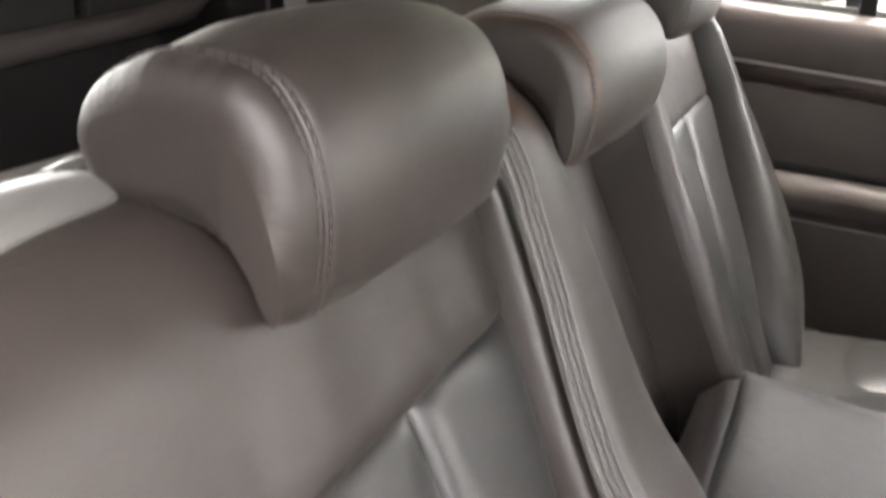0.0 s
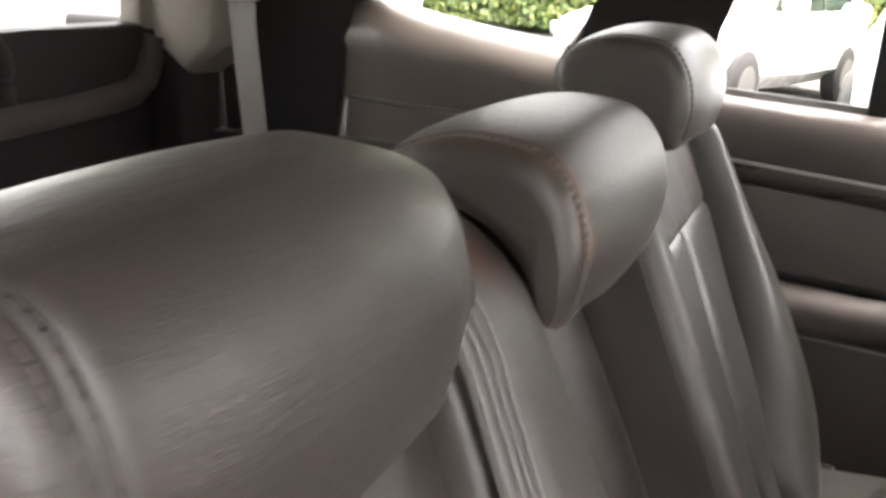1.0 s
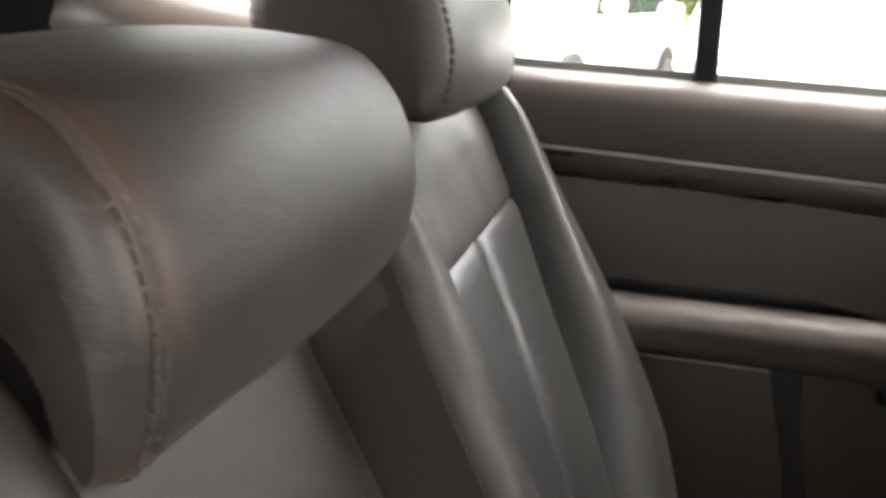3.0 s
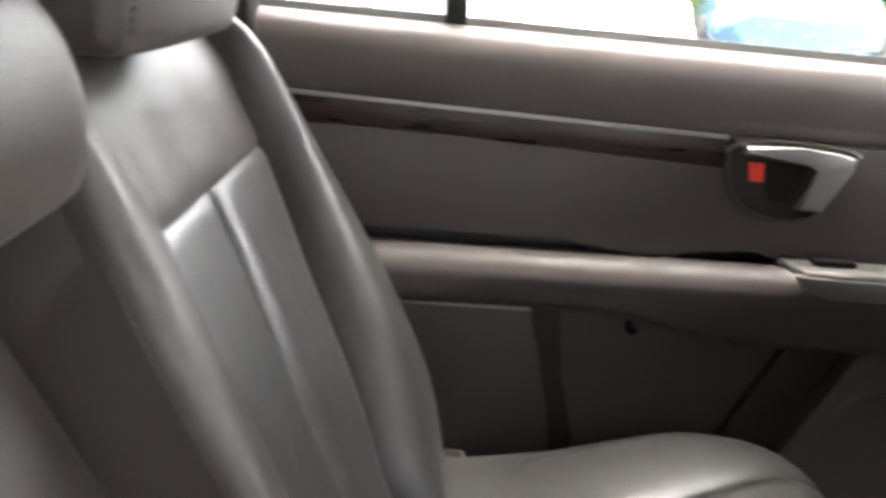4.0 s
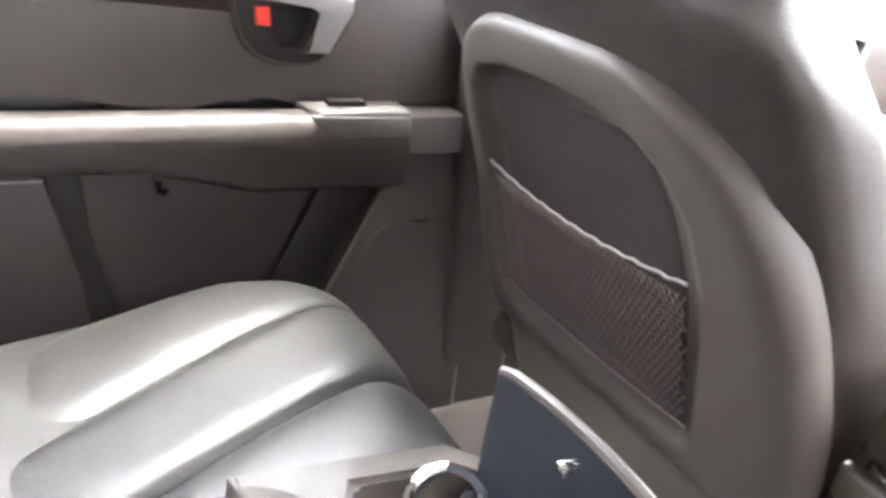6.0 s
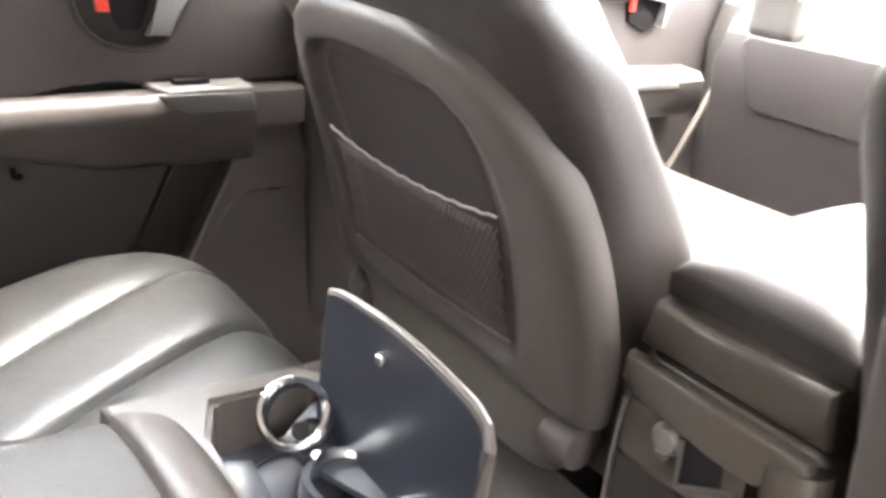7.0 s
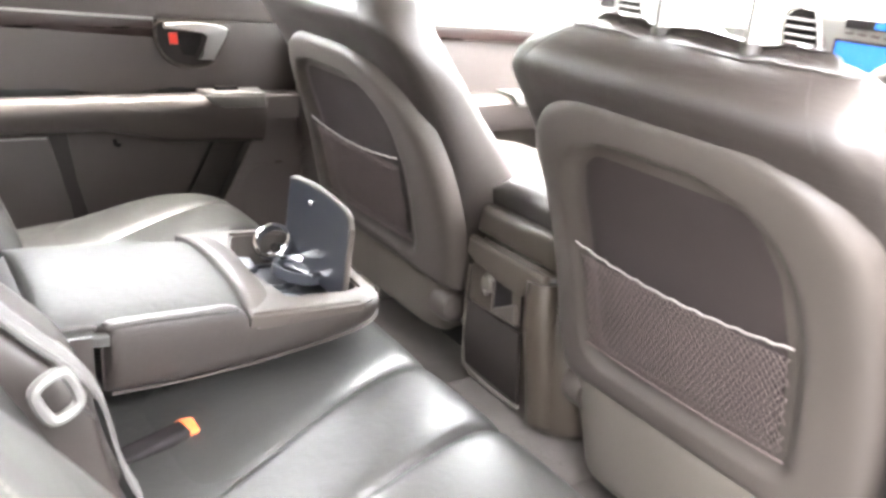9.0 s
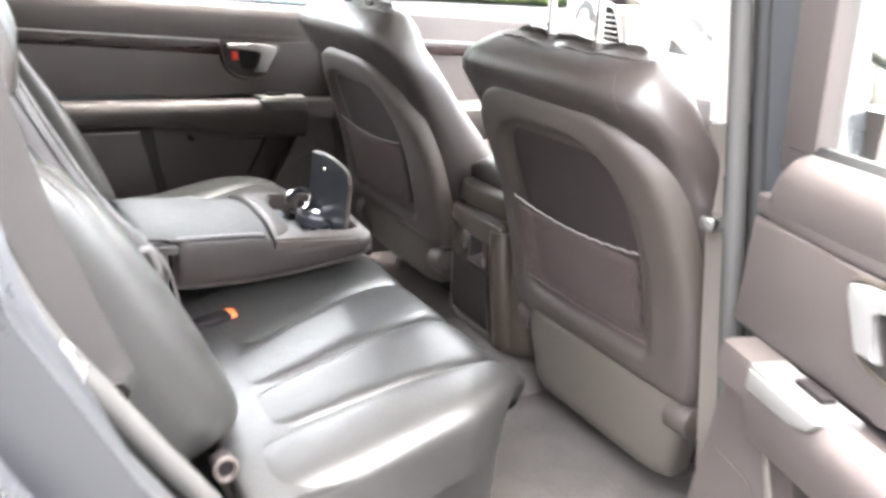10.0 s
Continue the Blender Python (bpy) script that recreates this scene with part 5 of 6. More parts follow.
def front_seat(centre, shift, label, headrest_up, shell_line, shell_off, skirt_low, short, shell_low):
    def line(s):
        t = min(max(s, 0.0), 1.0) * (len(FRONT) - 1)
        i = min(int(t), len(FRONT) - 2)
        p = FRONT[i] + (FRONT[i + 1] - FRONT[i]) * (t - i)
        return p[0] + shift, p[1]

    heights = np.maximum.accumulate(FRONT[:, 1])
    at_z = lambda z: float(np.interp(z, heights, np.linspace(0, 1, len(FRONT))))
    seat = thing("front_seat", (0.85 + shift, centre, 0.45), label, "car seat", "front seats")
    half = piecewise((0, 0.20), (at_z(0.58), 0.215), (at_z(0.66), 0.246), (at_z(0.75), 0.262), (at_z(0.85), 0.268), (at_z(0.95), 0.269), (1.0, 0.268))
    rings, seams, middle = [], ([], []), centre + (0.010 if centre < 0 else 0.0)
    for z in list(np.linspace(0.60, 1.05, 24)) + [1.066, 1.082, 1.096, 1.11, 1.122, 1.133, 1.142, 1.150, 1.156, 1.160, 1.163, 1.1665, 1.170, 1.172]:
        s = at_z(min(z, 1.09))
        roll = 0.016 * math.exp(-((z - 1.122) / 0.030) ** 2)
        shrink = 0.0 if z < 1.09 else 0.078 * (1 - math.sqrt(max(0.0, 1 - ((min(z, 1.163) - 1.09) / 0.0735) ** 2)))
        inward = 0.0 if z < 1.03 else 0.115 * (1 - math.sqrt(max(0.0, 1 - ((min(z, 1.163) - 1.03) / 0.1335) ** 2)))
        x0 = line(s)[0] - float(np.interp(z, [0.60, 1.04, 1.10], [0.012, 0.014, 0.032])) - roll + shrink
        x1 = line(s)[0] + float(np.interp(z, [0.54, 0.70, 0.85, 0.97, 1.10], [0.15, 0.188, 0.178, 0.125, 0.095])) - shrink * 0.7
        crown = float(np.interp(z, [1.163, 1.1665, 1.170, 1.172], [0.0, 0.002, 0.006, 0.012]))
        x0, x1 = x0 + crown, x1 - crown
        hw = half(s) - 0.010 - inward - crown * 2

        def point(a, z=z, x0=x0, x1=x1, hw=hw, out=0.0):
            c, q = math.cos(a), math.sin(a)
            u = math.copysign(abs(c) ** 0.62, c)
            v = math.copysign(abs(q) ** 0.42, q)
            wave = 0.0012 * math.sin(46 * v * hw * 3 + 30 * z)
            y = middle + v * (hw + out)
            near_top = min(1.0, max(0.0, (z - 1.148) / 0.014))
            pucker = 0.0009 * math.sin(165 * y + 2.0) + 0.0007 * math.sin(310 * y) - 0.006 * sum(math.exp(-((y - centre - p) / 0.020) ** 2) for p in (-0.056, 0.056))
            return (x0 + x1) / 2 - u * ((x1 - x0) / 2 + out) + wave, y, z + near_top * pucker

        rings.append([point(a) for a in np.linspace(0, 2 * math.pi, 56, endpoint=False)])
        if z > 1.095:
            for run, a in zip(seams, (-0.60, 0.60)):
                run.append(Vector(point(a, out=0.0004)))
        if z == 1.156:
            part("top_welt", tube([Vector(point(a, out=0.001)) for a in np.linspace(-1.45, 1.45, 90)], 0.0014, 6), LEATHER, seat)
    part("backrest", loft(rings), LEATHER, seat)
    for run in seams:
        part("corner_seam", tube(run, 0.0005, 6), LEATHER, seat)
    low = lambda z: z if z < 0.90 else 0.90 + (z - 0.90) * short
    border = curve(shell_line, 120)
    shell_half = lambda s: float(np.interp(line(s)[1], border[:, 0], border[:, 1]))
    mid = centre + shell_off

    def hollow(y, s):
        z = line(s)[1]
        z = z if z < 0.90 else 0.90 + (z - 0.90) / short
        hw = float(np.interp(z, [0.690, 0.712, 0.74, 0.88, 0.96, 1.01, 1.040, 1.058], [0.12, 0.162, 0.174, 0.180, 0.174, 0.156, 0.124, 0.07]))
        inside = min(1.0, max(0.0, (hw - abs(y - centre - 0.008)) / 0.026))
        ends = min(1.0, max(0.0, (z - 0.700) / 0.024)) * min(1.0, max(0.0, (1.060 - z) / 0.018))
        k = inside * ends
        return -0.0135 * k * k * (3 - 2 * k)

    shell = part("back_shell", pad(line, at_z(shell_low), at_z(shell_line[-1][0]), lambda s: mid - shell_half(s), lambda s: mid + shell_half(s), 0.031, 0.01, hollow, 90, 110, 16.0, 30.0, -1.0), SHELL, seat, "brown-grey plastic back shell with a recessed pocket")
    board = lambda s: float(np.interp(line(s)[1], [0.690, 0.712, 0.74, 0.88, low(0.96), low(1.01), low(1.040), low(1.058)], [0.12, 0.162, 0.174, 0.180, 0.174, 0.156, 0.124, 0.07])) - 0.022
    part("pocket_board", pad(line, at_z(0.724), at_z(low(1.042)), lambda s: centre + 0.008 - board(s), lambda s: centre + 0.008 + board(s), 0.0190, 0.002, None, 24, 24, 20, 20, -1.0), BOARD, seat, "dark board inside the pocket")
    # net: crossing diagonal cords over the pocket
    def on_back(y, z, out=0.0):
        s = at_z(z)
        return Vector((line(s)[0] - 0.030 - out - 0.006 * (1 - ((y - centre) / 0.165) ** 2), y + 0.008, z))

    def top_z(y):
        return 0.884 - 0.012 * (1 - ((y - centre) / 0.16) ** 2)

    bottom, hw, step = 0.733, 0.156, 0.0078
    cords = []
    for sign in (1, -1):
        k = -80
        while k < 80:
            c = centre + k * step
            run = []
            for t in np.linspace(0, 1, 10):
                z = bottom + (0.886 - bottom) * t
                y = c + sign * (z - bottom) * 0.62
                if abs(y - centre) < hw and z < top_z(y):
                    run.append(on_back(y, z, 0.001 if sign > 0 else 0.0))
            if len(run) > 1:
                cords.append(tube(run, 0.0008, 3))
            k += 1
    net = part("pocket_net", joined(*cords), NET, seat, "brown mesh net pocket", sharp=180)
    net["kind"] = "stuff"
    cord = [on_back(y, top_z(y), 0.003) for y in np.linspace(centre - hw - 0.004, centre + hw + 0.004, 30)]
    part("net_cord", tube([p + Vector((0, 0, 0.0012 * math.sin(i * 2.4))) for i, p in enumerate(cord)], 0.0017, 6), NET_EDGE, net, "pale elastic edge cord")
    part("net_cord", tube([on_back(y, bottom, 0.0) for y in np.linspace(centre - hw, centre + hw, 20)], 0.0018, 6), NET, net)
    # lower skirt, recliner covers, seat base, cushion, rails
    part("skirt", pad(lambda s: (0.752 + shift - 0.026 * s, skirt_low + (shell_low + 0.024 - skirt_low) * s), 0, 1, lambda s: centre - 0.180 - 0.042 * s, lambda s: centre + 0.180 + 0.042 * s, 0.034, 0.03, None, 30, 16, 7, 9, -1.0), SKIRT, seat, "beige-grey plastic skirt")
    for sy in (-1, 1):
        y = centre + sy * 0.214
        part("recliner_cover", tube([(0.730 + shift, y - sy * 0.030, 0.628), (0.730 + shift, y, 0.628), (0.730 + shift, y + sy * 0.012, 0.628), (0.730 + shift, y + sy * 0.017, 0.628)], lambda t: 0.031 if t < 0.6 else 0.027 if t < 0.9 else 0.016, 24, up=(1, 0, 0)), SHELL, seat)
    part("seat_cushion", pad(lambda s: (0.75 + shift + 0.47 * s, 0.70 + 0.06 * s - 0.08 * max(0, s - 0.85) * 4), 0, 1, lambda s: centre - 0.25, lambda s: centre + 0.25, 0.055, 0.12, lambda y, s: 0.02 * abs((y - centre) / 0.25) ** 3, 26, 26, 4, 5, -1.0), LEATHER, seat)
    for y in (centre - 0.20, centre + 0.20):
        part("rail", box(0.82 + shift, 1.25 + shift, y - 0.012, y + 0.012, 0.450, 0.478, 0.004), STEEL, seat)
    part("frame_bar", box(0.80 + shift, 1.15 + shift, centre - 0.20, centre + 0.20, 0.50, 0.60, 0.012), DARK, seat)
    # headrest on its posts
    for y in (centre - 0.056, centre + 0.056):
        part("post_sleeve", tube([(0.592 + shift, y, 1.145), (0.592 + shift, y, 1.166), (0.592 + shift, y, 1.1685)], lambda t: 0.010 if t < 0.9 else 0.008, 14), LEATHER, seat)
        part("post", tube([(0.590 + shift, y, 1.15), (0.582 + shift, y, 1.20 + headrest_up)], 0.0062, 12), CHROME, seat)
    hz = 1.19 + headrest_up
    part("headrest", pad(lambda s: (0.535 + shift + 0.012 * s, hz + 0.19 * s), 0, 1, lambda s: centre - 0.14, lambda s: centre + 0.14, 0.035, 0.075, None, 30, 24, 4, 4, -1.0), LEATHER, seat)
    return seat


front_seat(-0.366, 0.004, "brown-grey leather driver's seat with net pocket, headrest raised on chromed posts", 0.085, ((0.625, 0.190), (0.66, 0.224), (0.72, 0.238), (0.82, 0.241), (0.93, 0.235), (1.01, 0.226), (1.045, 0.206), (1.068, 0.180), (1.085, 0.140), (1.097, 0.080)), -0.002, 0.495, 0.985, 0.658)
front_seat(0.366, -0.020, "brown-grey leather passenger seat with net pocket on its plastic back", 0.03, ((0.625, 0.200), (0.66, 0.236), (0.72, 0.252), (0.78, 0.256), (0.84, 0.252), (0.90, 0.244), (0.954, 0.228), (1.004, 0.198), (1.035, 0.165), (1.055, 0.122), (1.067, 0.070)), -0.010, 0.560, 0.80, 0.674)

# ---- centre console ----
console = thing("centre_console", (0.85, 0.0, 0.53), "brown-grey plastic centre console with padded lid and rear tray", "console")


def rear_face(y, z, w):
    bulge = 0.014 * (1 - ((y + 0.01) / 0.13) ** 2)
    return (0.704 - w - bulge + 0.04 * (0.70 - z) * (1 if z < 0.7 else 0.3), y, z)


def console_ring(z, rear, right, left, front, r):
    """A rounded plan at height z, its rear corners round and its front ones square."""
    ring = []
    for cx, cy, a0 in ((rear + r, left - r * 0.6, 90), (rear + r, right + r, 180)):
        for a in np.linspace(a0, a0 + 90, 9):
            ry = r * 0.6 if a0 == 90 else r
            ring.append((cx + r * math.cos(radians(a)), cy + ry * math.sin(radians(a)), z))
    return ring + [(front, right + 0.01, z), (front, left - 0.01, z)]


part("console_body", loft([console_ring(z, x, a, b, 1.24, 0.055) for z, x, a, b in ((0.530, 0.704, -0.158, 0.108), (0.545, 0.698, -0.163, 0.110), (0.60, 0.693, -0.160, 0.108), (0.66, 0.689, -0.150, 0.104), (0.71, 0.688, -0.138, 0.101), (0.75, 0.690, -0.124, 0.098), (0.775, 0.693, -0.113, 0.094), (0.786, 0.698, -0.106, 0.091))]), CONSOLE, console, sharp=60)
part("rear_plate", slab([(-0.072, 0.556), (0.078, 0.556), (0.084, 0.60), (0.084, 0.676), (-0.062, 0.676), (-0.066, 0.60)], rear_face, 0.005, 0.004, base=0.006), POCKET, console, "dark lower rear panel")
part("upper_plate", slab([(-0.060, 0.680), (0.080, 0.680), (0.078, 0.742), (-0.056, 0.738)], rear_face, 0.004, 0.003, base=0.006), CONSOLE, console)
part("hood", slab([(-0.105, 0.746), (-0.058, 0.742), (-0.020, 0.744), (0.060, 0.752), (0.090, 0.756), (0.088, 0.786), (-0.100, 0.786)], rear_face, 0.014, 0.007, 3, base=0.004), CONSOLE, console)
part("side_column", tube([rear_face(y, z, w) for y, z, w in curve([(-0.088, 0.772, 0.000), (-0.092, 0.74, 0.004), (-0.096, 0.70, 0.004), (-0.102, 0.64, 0.000), (-0.106, 0.58, -0.004), (-0.108, 0.545, -0.006)], 24)], lambda t: 0.026, 16), CONSOLE, console, "rounded bronze-brown corner")
part("console_band", slab([(-0.104, 0.790), (0.092, 0.790), (0.082, 0.838), (-0.096, 0.842)], rear_face, 0.53, 0.012, 3, base=-0.528), CONSOLE, console)
part("padded_lid", pad(lambda s: (0.715 + 0.36 * s, 0.862 + 0.012 * math.sin(math.pi * s)), 0, 1, lambda s: -0.098, lambda s: 0.084, 0.034, 0.022, None, 26, 26, 3.2, 4.5, -1.0), LEATHER, console, "padded leather lid")
knob = part("socket_cap", tube([rear_face(0.026, 0.727, 0.004), rear_face(0.026, 0.727, 0.010), rear_face(0.026, 0.727, 0.016)], lambda t: 0.016 if t < 0.9 else 0.012, 18, up=(0, 0, 1)), SKIRT, console, "round socket cap")
part("cap_tab", box(0.672, 0.684, 0.020, 0.032, 0.706, 0.716, 0.003), SHELL, knob)
trayp = part("ash_tray", slab([(-0.060, 0.688), (0.006, 0.692), (0.010, 0.738), (-0.056, 0.740)], rear_face, 0.003, 0.001, base=0.006), DARK, console, "open rear tray")
part("tray_frame", tube([rear_face(y, z, 0.010) for y, z in ((0.010, 0.738), (0.007, 0.690), (-0.030, 0.688), (-0.060, 0.687))], 0.003, 6), SHELL, trayp)
part("tray_flap", slab([(-0.056, 0.690), (0.002, 0.694), (-0.050, 0.722)], rear_face, 0.010, 0.003, base=0.008), SHELL, trayp)
part("plate_line", tube([rear_face(y, z, 0.010) for y, z in curve([(0.084, 0.735), (0.088, 0.68), (0.088, 0.60), (0.083, 0.560), (0.072, 0.552), (0.0, 0.551), (-0.074, 0.551)], 40)], 0.0024, 6), SKIRT, console)
part("gear_surround", box(1.09, 1.50, -0.11, 0.10, 0.60, 0.82, 0.02, 3), PLASTIC, console)
part("gear_lever", tube([(1.30, -0.02, 0.80), (1.29, -0.02, 0.90), (1.285, -0.02, 0.93)], lambda t: 0.012 if t < 0.6 else 0.022, 12), DARK, console)

mount = thing("floor_cap", (0.80, -0.20, 0.45), "small pale cap over a seat bolt on the carpet", "bolt cap")
part("cap", tube([(0.80, -0.20, 0.446), (0.80, -0.20, 0.462), (0.80, -0.20, 0.468)], lambda t: 0.016 if t < 0.9 else 0.010, 14, up=(1, 0, 0)), SHELL, mount)

# ---- dashboard ----
dash = thing("dashboard", (1.55, 0.03, 0.7), "pale grey dashboard with round-ended vents and a silver centre panel", "dashboard")
part("dash_body", sweep(lambda y: [(1.40, 0.62), (1.38, 0.80), (1.36, 0.93), (1.39, 1.00), (1.46, 1.030), (1.60, 1.045), (1.95, 1.00), (1.98, 0.62)], np.linspace(-0.66, 0.545, 20), lambda y, z, x: (x, y, z)), DASH, dash)
part("dash_end", sweep(lambda y: [(1.60, 0.62), (1.56, 0.93), (1.58, 1.00), (1.62, 1.025), (1.95, 1.00), (1.98, 0.62)], np.linspace(0.548, 0.71, 6), lambda y, z, x: (x, y, z)), DASH, dash)
part("lower_dash", sweep(lambda y: [(1.392, 0.60), (1.372, 0.80), (1.353, 0.93), (1.368, 0.982), (1.384, 0.984), (1.40, 0.60)], np.linspace(-0.64, 0.538, 12), lambda y, z, x: (x, y, z)), DASH_LOW, dash, "dark lower dashboard")
part("glovebox_lid", slab([(0.14, 0.866), (0.44, 0.866), (0.462, 0.880), (0.490, 0.972), (0.478, 0.986), (0.14, 0.990)], lambda y, z, w: (1.360 - w + 0.04 * (0.93 - z), y, z), 0.020, 0.006, 3, base=-0.008), DASH_LOW, dash, "glovebox lid")
part("centre_panel", slab([(-0.115, 0.72), (0.135, 0.72), (0.125, 1.02), (0.105, 1.165), (-0.150, 1.170), (-0.130, 1.02)], lambda y, z, w: (1.432 - w - 0.30 * (z - 1.0), y - 0.062, z), 0.16, 0.012, 3, base=-0.13), GREY_PLASTIC, dash, "silver-grey centre control panel")


def stack_wall(y, z, w):
    return (1.400 - w - 0.30 * (z - 1.0), y - 0.068, z)


display = part("display_frame", slab([(-0.098, 1.070), (0.040, 1.070), (0.030, 1.125), (-0.100, 1.128)], stack_wall, 0.004, 0.002), DARK, dash)
part("display", slab([(-0.090, 1.076), (0.032, 1.076), (0.024, 1.120), (-0.092, 1.122)], stack_wall, 0.002, 0, base=0.004), SCREEN, display, "lit pale blue radio display")
slot = part("clock_slot", slab([(-0.118, 1.148), (0.012, 1.145), (0.010, 1.162), (-0.118, 1.166)], stack_wall, 0.004, 0.002), DARK, dash)
part("clock_display", slab([(-0.090, 1.151), (-0.045, 1.150), (-0.046, 1.160), (-0.090, 1.162)], stack_wall, 0.002, 0, base=0.004), SCREEN, slot)
for i in range(7):
    part("button", slab([(-0.088 + 0.0175 * i, 1.046), (-0.076 + 0.0175 * i, 1.046), (-0.076 + 0.0175 * i, 1.058), (-0.088 + 0.0175 * i, 1.058)], stack_wall, 0.005, 0.0015), DARK, dash)
for i in range(5):
    part("button", slab([(-0.10 + 0.024 * i, 1.134), (-0.085 + 0.024 * i, 1.134), (-0.085 + 0.024 * i, 1.140), (-0.10 + 0.024 * i, 1.140)], stack_wall, 0.004, 0.001), PLASTIC, dash)
for y in (-0.108, 0.058):
    part("dial", tube([stack_wall(y, 1.054, 0.0), stack_wall(y, 1.054, 0.012)], 0.010, 16), DARK, dash)
part("switch_row", slab([(-0.10, 1.008), (0.05, 1.008), (0.05, 1.030), (-0.10, 1.030)], stack_wall, 0.004, 0.002), DARK, dash)
part("warning_button", slab([(-0.075, 1.012), (-0.055, 1.012), (-0.055, 1.026), (-0.075, 1.026)], stack_wall, 0.004, 0.001, base=0.004), RED, dash)
part("climate_display", slab([(-0.085, 0.955), (-0.02, 0.955), (-0.02, 0.985), (-0.085, 0.985)], stack_wall, 0.004, 0.002), SCREEN, dash)
for cy, cx in ((0.022, 1.390), (-0.280, 1.395), (0.455, 1.385)):
    vent = part("air_vent", slab([(cy - 0.036, 1.050), (cy + 0.022, 1.050), (cy + 0.040, 1.085), (cy + 0.036, 1.150), (cy + 0.010, 1.170), (cy - 0.030, 1.165)], lambda y, z, w: (cx - w - 0.30 * (z - 1.0), y, z), 0.006, 0.003), DARK, dash, "dark slatted air vent")
    part("vent_rim", tube([(cx - 0.006 - 0.30 * (z - 1.0), y, z) for y, z in curve([(cy - 0.036, 1.050), (cy + 0.022, 1.050), (cy + 0.040, 1.085), (cy + 0.036, 1.150), (cy + 0.010, 1.170), (cy - 0.030, 1.165)], 28, True)], 0.0045, 6, True), SILVER, vent)
    for i in range(7):
        z = 1.062 + 0.0145 * i
        part("slat", box(cx - 0.016 - 0.30 * (z - 1.0), cx - 0.004 - 0.30 * (z - 1.0), cy - 0.030, cy + 0.030, z - 0.002, z + 0.002, 0), SILVER, vent)
    part("vent_housing", box(cx - 0.04, cx + 0.14, cy - 0.045, cy + 0.048, 0.98, 1.172, 0.02, 3, pose(0.012, 0, 0)), DASH, vent)

wheel = thing("steering_wheel", (1.15, -0.368, 0.98), "dark leather-rimmed steering wheel before the driver's seat", "steering wheel")
tilt = pose(1.16, -0.368, 0.99, 0, -62, 0)
part("rim", tube([tilt @ Vector((0.185 * math.cos(a), 0.185 * math.sin(a), 0)) for a in np.linspace(0, 2 * math.pi, 48, endpoint=False)], 0.0155, 12, True), LEATHER, wheel)
part("hub", tube([tilt @ Vector((0, 0, -0.06)), tilt @ Vector((0, 0, 0.0)), tilt @ Vector((0, 0, 0.02))], lambda t: 0.07 if t < 0.9 else 0.05, 20, up=(0, 1, 0)), PLASTIC, wheel)
for a in (0.2, math.pi - 0.2, 1.5 * math.pi):
    part("spoke", tube([tilt @ Vector((0.05 * math.cos(a), 0.05 * math.sin(a), 0)), tilt @ Vector((0.18 * math.cos(a), 0.18 * math.sin(a), 0))], 0.014, 8, flat=0.6), SILVER, wheel)
part("column", tube([tilt @ Vector((0, 0, -0.05)), (1.42, -0.368, 0.86)], 0.04, 14, up=(0, 1, 0)), DARK, wheel)


# ---- outside ----
SLOPE = math.tan(radians(1.7))


def ground_z(y):
    return SLOPE * y - 0.02


bm = bmesh.new()
for x, y in ((-400, -400), (400, -400), (400, 400), (-400, 400)):
    bm.verts.new((x, y, ground_z(y)))
bm.faces.new(bm.verts)
single("ground", bm, ASPHALT, "grey asphalt of a gently rising car park", "ground", kind="structure")
# Unseen wall, added to hold back sky light at the open door side.
single("unseen_shade_wall", slab([(-7.5, -1), (2.4, -1), (2.4, 4.3), (-7.5, 4.3)], lambda x, z, w: (x, -6.0 - w, z), 0.3, 0.02), SHADE_WALL, "unseen plain grey wall added to block sky light from the right", "wall", kind="structure")


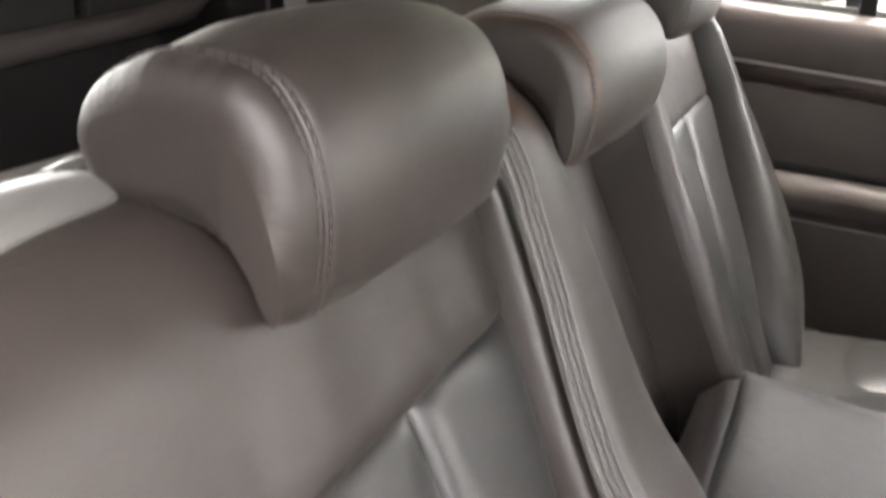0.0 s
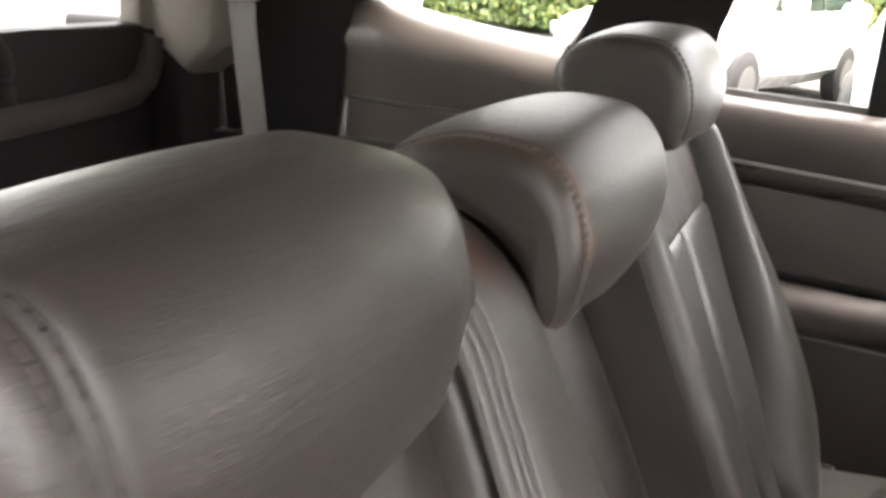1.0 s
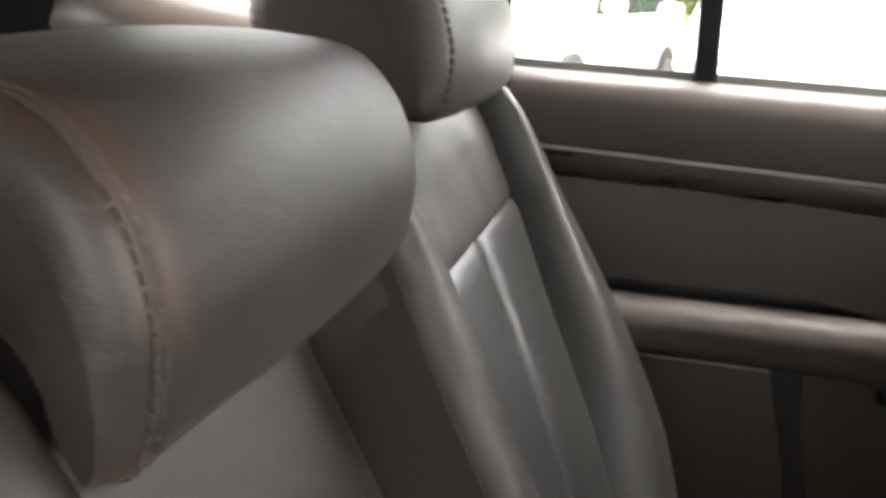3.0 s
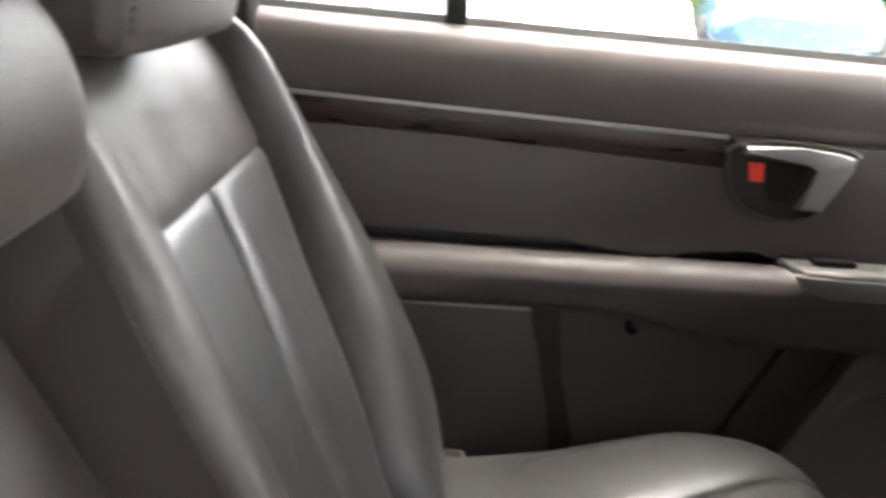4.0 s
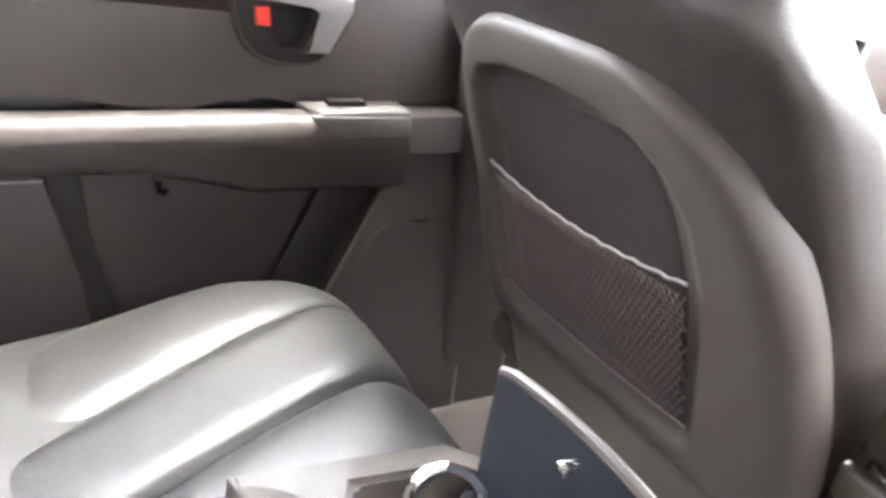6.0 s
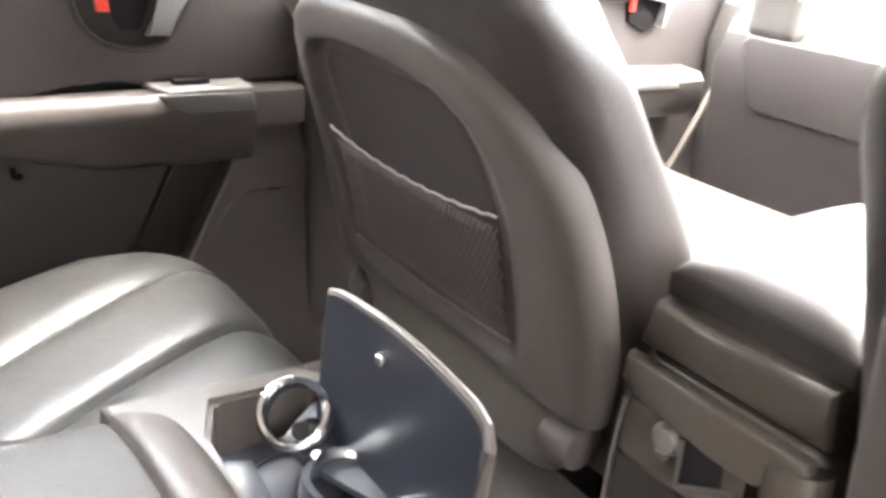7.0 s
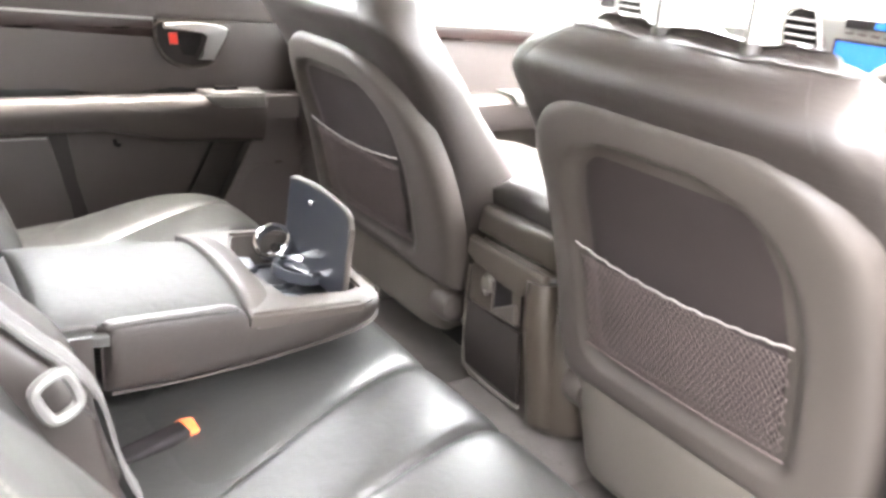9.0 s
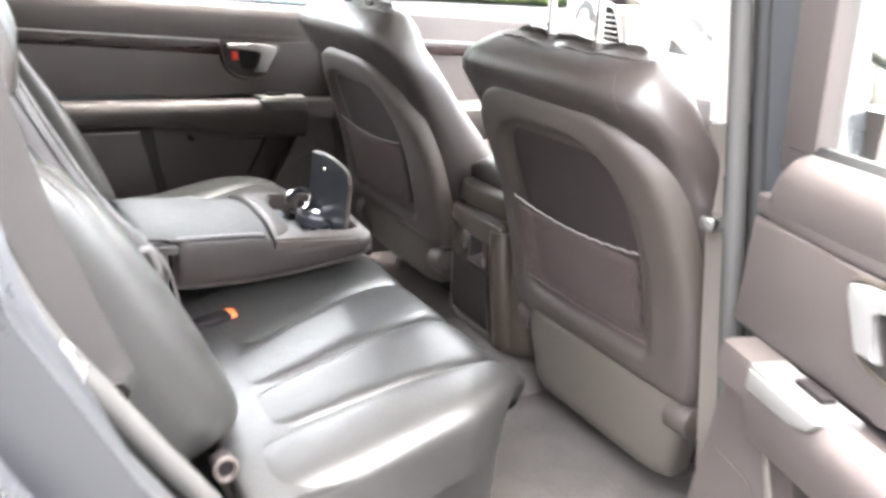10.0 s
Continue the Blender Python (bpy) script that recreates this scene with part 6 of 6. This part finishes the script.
def parked_car(at, heading, paint, label):
    """A hatchback about 4.1 m long; at is the ground under its middle."""
    base = pose(at[0], at[1], ground_z(at[1]), 0, 0, heading) @ pose(0, 0, 0)
    car = thing("parked_car", base.translation, label, "car", "parked cars")
    sect = [(-2.05, 0.55, 0.42, 0.86, 0.62), (-1.95, 0.80, 0.30, 0.95, 0.78), (-1.4, 0.86, 0.25, 0.98, 0.84), (0.0, 0.87, 0.22, 0.93, 0.85), (1.1, 0.86, 0.24, 0.88, 0.84), (1.75, 0.78, 0.28, 0.78, 0.74), (2.05, 0.58, 0.40, 0.66, 0.52)]
    verts, faces = [], []
    for x, w, lo, hi, ws in sect:
        for y, z in ((-w * 0.8, lo), (-w, lo + 0.15), (-w, (lo + hi) / 2 + 0.1), (-ws, hi - 0.04), (-ws * 0.9, hi), (ws * 0.9, hi), (ws, hi - 0.04), (w, (lo + hi) / 2 + 0.1), (w, lo + 0.15), (w * 0.8, lo)):
            verts.append(base @ Vector((x, y, z)))
    for j in range(len(sect) - 1):
        for i in range(10):
            k = (i + 1) % 10
            faces.append((j * 10 + i, j * 10 + k, (j + 1) * 10 + k, (j + 1) * 10 + i))
    faces += [tuple(range(10)), tuple(range(60, 70))[::-1]]
    body = part("body", (verts, faces), paint, car)
    roof = curve([(-1.98, 0.90), (-1.86, 1.08), (-1.66, 1.28), (-1.40, 1.39), (-0.9, 1.46), (-0.3, 1.47), (0.2, 1.41), (0.65, 1.18), (1.15, 0.86)], 22)
    verts, faces = [], []
    for x, z in roof:
        k = max(0.0, (z - 0.86) / 0.61)
        w = 0.80 - 0.20 * k
        verts += [base @ Vector(p) for p in ((x, -0.80, 0.84), (x, -w, 0.84 + (z - 0.84) * 0.86), (x, -w * 0.86, 0.84 + (z - 0.84) * 0.97), (x, 0, z + 0.01 * k), (x, w * 0.86, 0.84 + (z - 0.84) * 0.97), (x, w, 0.84 + (z - 0.84) * 0.86), (x, 0.80, 0.84))]
    for j in range(len(roof) - 1):
        for i in range(6):
            faces.append((j * 7 + i, j * 7 + i + 1, (j + 1) * 7 + i + 1, (j + 1) * 7 + i))
    part("cabin", (verts, faces), paint, car)
    for side in (-1, 1):
        def wall(x, z, w, side=side):
            return base @ Vector((x, side * (0.812 - 0.36 * (z - 0.86) + w), z))
        for pts in ([(-1.45, 0.98), (-0.62, 0.95), (-0.62, 1.33), (-0.95, 1.33), (-1.32, 1.24), (-1.45, 1.12)], [(-0.54, 0.95), (0.72, 0.93), (0.50, 1.10), (0.12, 1.29), (-0.54, 1.33)]):
            part("side_window", slab(pts, wall, 0.012, 0, base=-0.002), CAR_GLASS, body)
        part("door_mirror", box(0.55, 0.72, -0.10, 0.10, -0.06, 0.07, 0.04, 3, base @ pose(0.0, side * 0.94, 1.0)), paint, body)
        for x in (-1.28, 1.28):
            tyre = part("wheel", tube([base @ Vector((x, side * (0.72 + d), 0.31)) for d in (0.0, 0.02, 0.15, 0.17)], lambda t: 0.30 if 0.1 < t < 0.9 else 0.27, 24, up=(1, 0, 0)), TYRE, car)
            part("rim", tube([base @ Vector((x, side * (0.88 + d), 0.31)) for d in (0.0, 0.014)], 0.17, 20, up=(1, 0, 0)), GREY_PLASTIC, tyre)
        part("tail_lamp", box(-0.03, 0.05, -0.12, 0.12, -0.10, 0.10, 0.02, 2, base @ pose(-1.98, side * 0.62, 0.80)), RED, body)
        part("headlamp", box(-0.06, 0.05, -0.14, 0.14, -0.06, 0.06, 0.02, 2, base @ pose(1.94, side * 0.55, 0.66)), SILVER, body)
    part("windscreen", (([base @ Vector(p) for p in ((0.20, -0.56, 1.44), (0.20, 0.56, 1.44), (0.98, 0.70, 0.92), (0.98, -0.70, 0.92))] + [base @ (Vector(p) + Vector((0.014, 0, 0.012))) for p in ((0.20, -0.56, 1.44), (0.20, 0.56, 1.44), (0.98, 0.70, 0.92), (0.98, -0.70, 0.92))]), [(0, 1, 2, 3), (4, 7, 6, 5), (0, 4, 5, 1), (1, 5, 6, 2), (2, 6, 7, 3), (3, 7, 4, 0)]), CAR_GLASS, body)
    part("rear_screen", (([base @ Vector(p) for p in ((-1.60, -0.52, 1.33), (-1.60, 0.52, 1.33), (-1.88, 0.60, 1.0), (-1.88, -0.60, 1.0))] + [base @ (Vector(p) + Vector((-0.014, 0, 0.008))) for p in ((-1.60, -0.52, 1.33), (-1.60, 0.52, 1.33), (-1.88, 0.60, 1.0), (-1.88, -0.60, 1.0))]), [(3, 2, 1, 0), (5, 6, 7, 4), (1, 5, 4, 0), (2, 6, 5, 1), (3, 7, 6, 2), (0, 4, 7, 3)]), CAR_GLASS, body)
    return car


parked_car((-1.12, 8.55), 252.5, WHITE_PAINT, "white hatchback parked before the hedge")
parked_car((1.05, 7.5), 266, WHITE_PAINT, "white hatchback parked close by in the car park")
parked_car((3.75, 9.8), 256, BLUE_PAINT, "pale blue hatchback parked further along the row")
parked_car((-8.15, 11.2), 35, WHITE_PAINT, "white hatchback half hidden at the hedge")
parked_car((8.6, 7.5), 262, WHITE_PAINT, "white hatchback parked ahead")


def hedge(x0, x1, y, low, height, small, large, count):
    """A clipped hedge: many small leaves of uneven tint about a dark slab that stands for inner shade."""
    rng = random.Random(5)
    bm = bmesh.new()
    for _ in range(count):
        x = rng.uniform(x0, x1)
        h = height * (0.93 + 0.07 * math.sin(1.7 * x) + 0.05 * math.sin(4.3 * x + 1))
        z = ground_z(y) + low + rng.uniform(0.02, 1) ** 0.9 * (h - low)
        d = y - 0.12 - 0.25 * rng.random() - 0.16 * math.sin(2.3 * x + 3.1 * z) * math.sin(5.1 * z + x)
        s = rng.uniform(small, large)
        m = Matrix.Translation((x, d, z)) @ Euler((rng.uniform(-1.2, 1.2), rng.uniform(-1.2, 1.2), rng.uniform(-3, 3))).to_matrix().to_4x4()
        q = [bm.verts.new(m @ Vector(p)) for p in ((-s, 0, -0.2 * s), (0, 0.1 * s, -s * 0.6), (s, 0, -0.1 * s), (0.1 * s, -0.12 * s, s * 0.7))]
        bm.faces.new(q)
    return bm


row = thing("hedge", (0, 15, ground_z(15)), "tall dense green and yellowing hedge behind the car park", "hedge")
leaves = part("leaves", hedge(-17, 12, 14.0, 0.05, 3.2, 0.035, 0.085, 90000), LEAF, row, sharp=180)
leaves["kind"] = "stuff"
crown = part("upper_leaves", hedge(-19, 14, 14.1, 2.9, 4.9, 0.07, 0.17, 24000), LEAF, row, sharp=180)
crown["kind"] = "stuff"
# Dark slab: the shade deep in the hedge, put into a solid colour.
part("shade_core", slab([(-17, ground_z(15)), (12, ground_z(15)), (12, ground_z(15) + 4.4), (-17, ground_z(15) + 4.4)], lambda x, z, w: (x, 14.1 + w, z), 1.2, 0.2), surface("hedge_shade", (0.02, 0.03, 0.01), 0.9, vary=0.4, vary_scale=3), row)
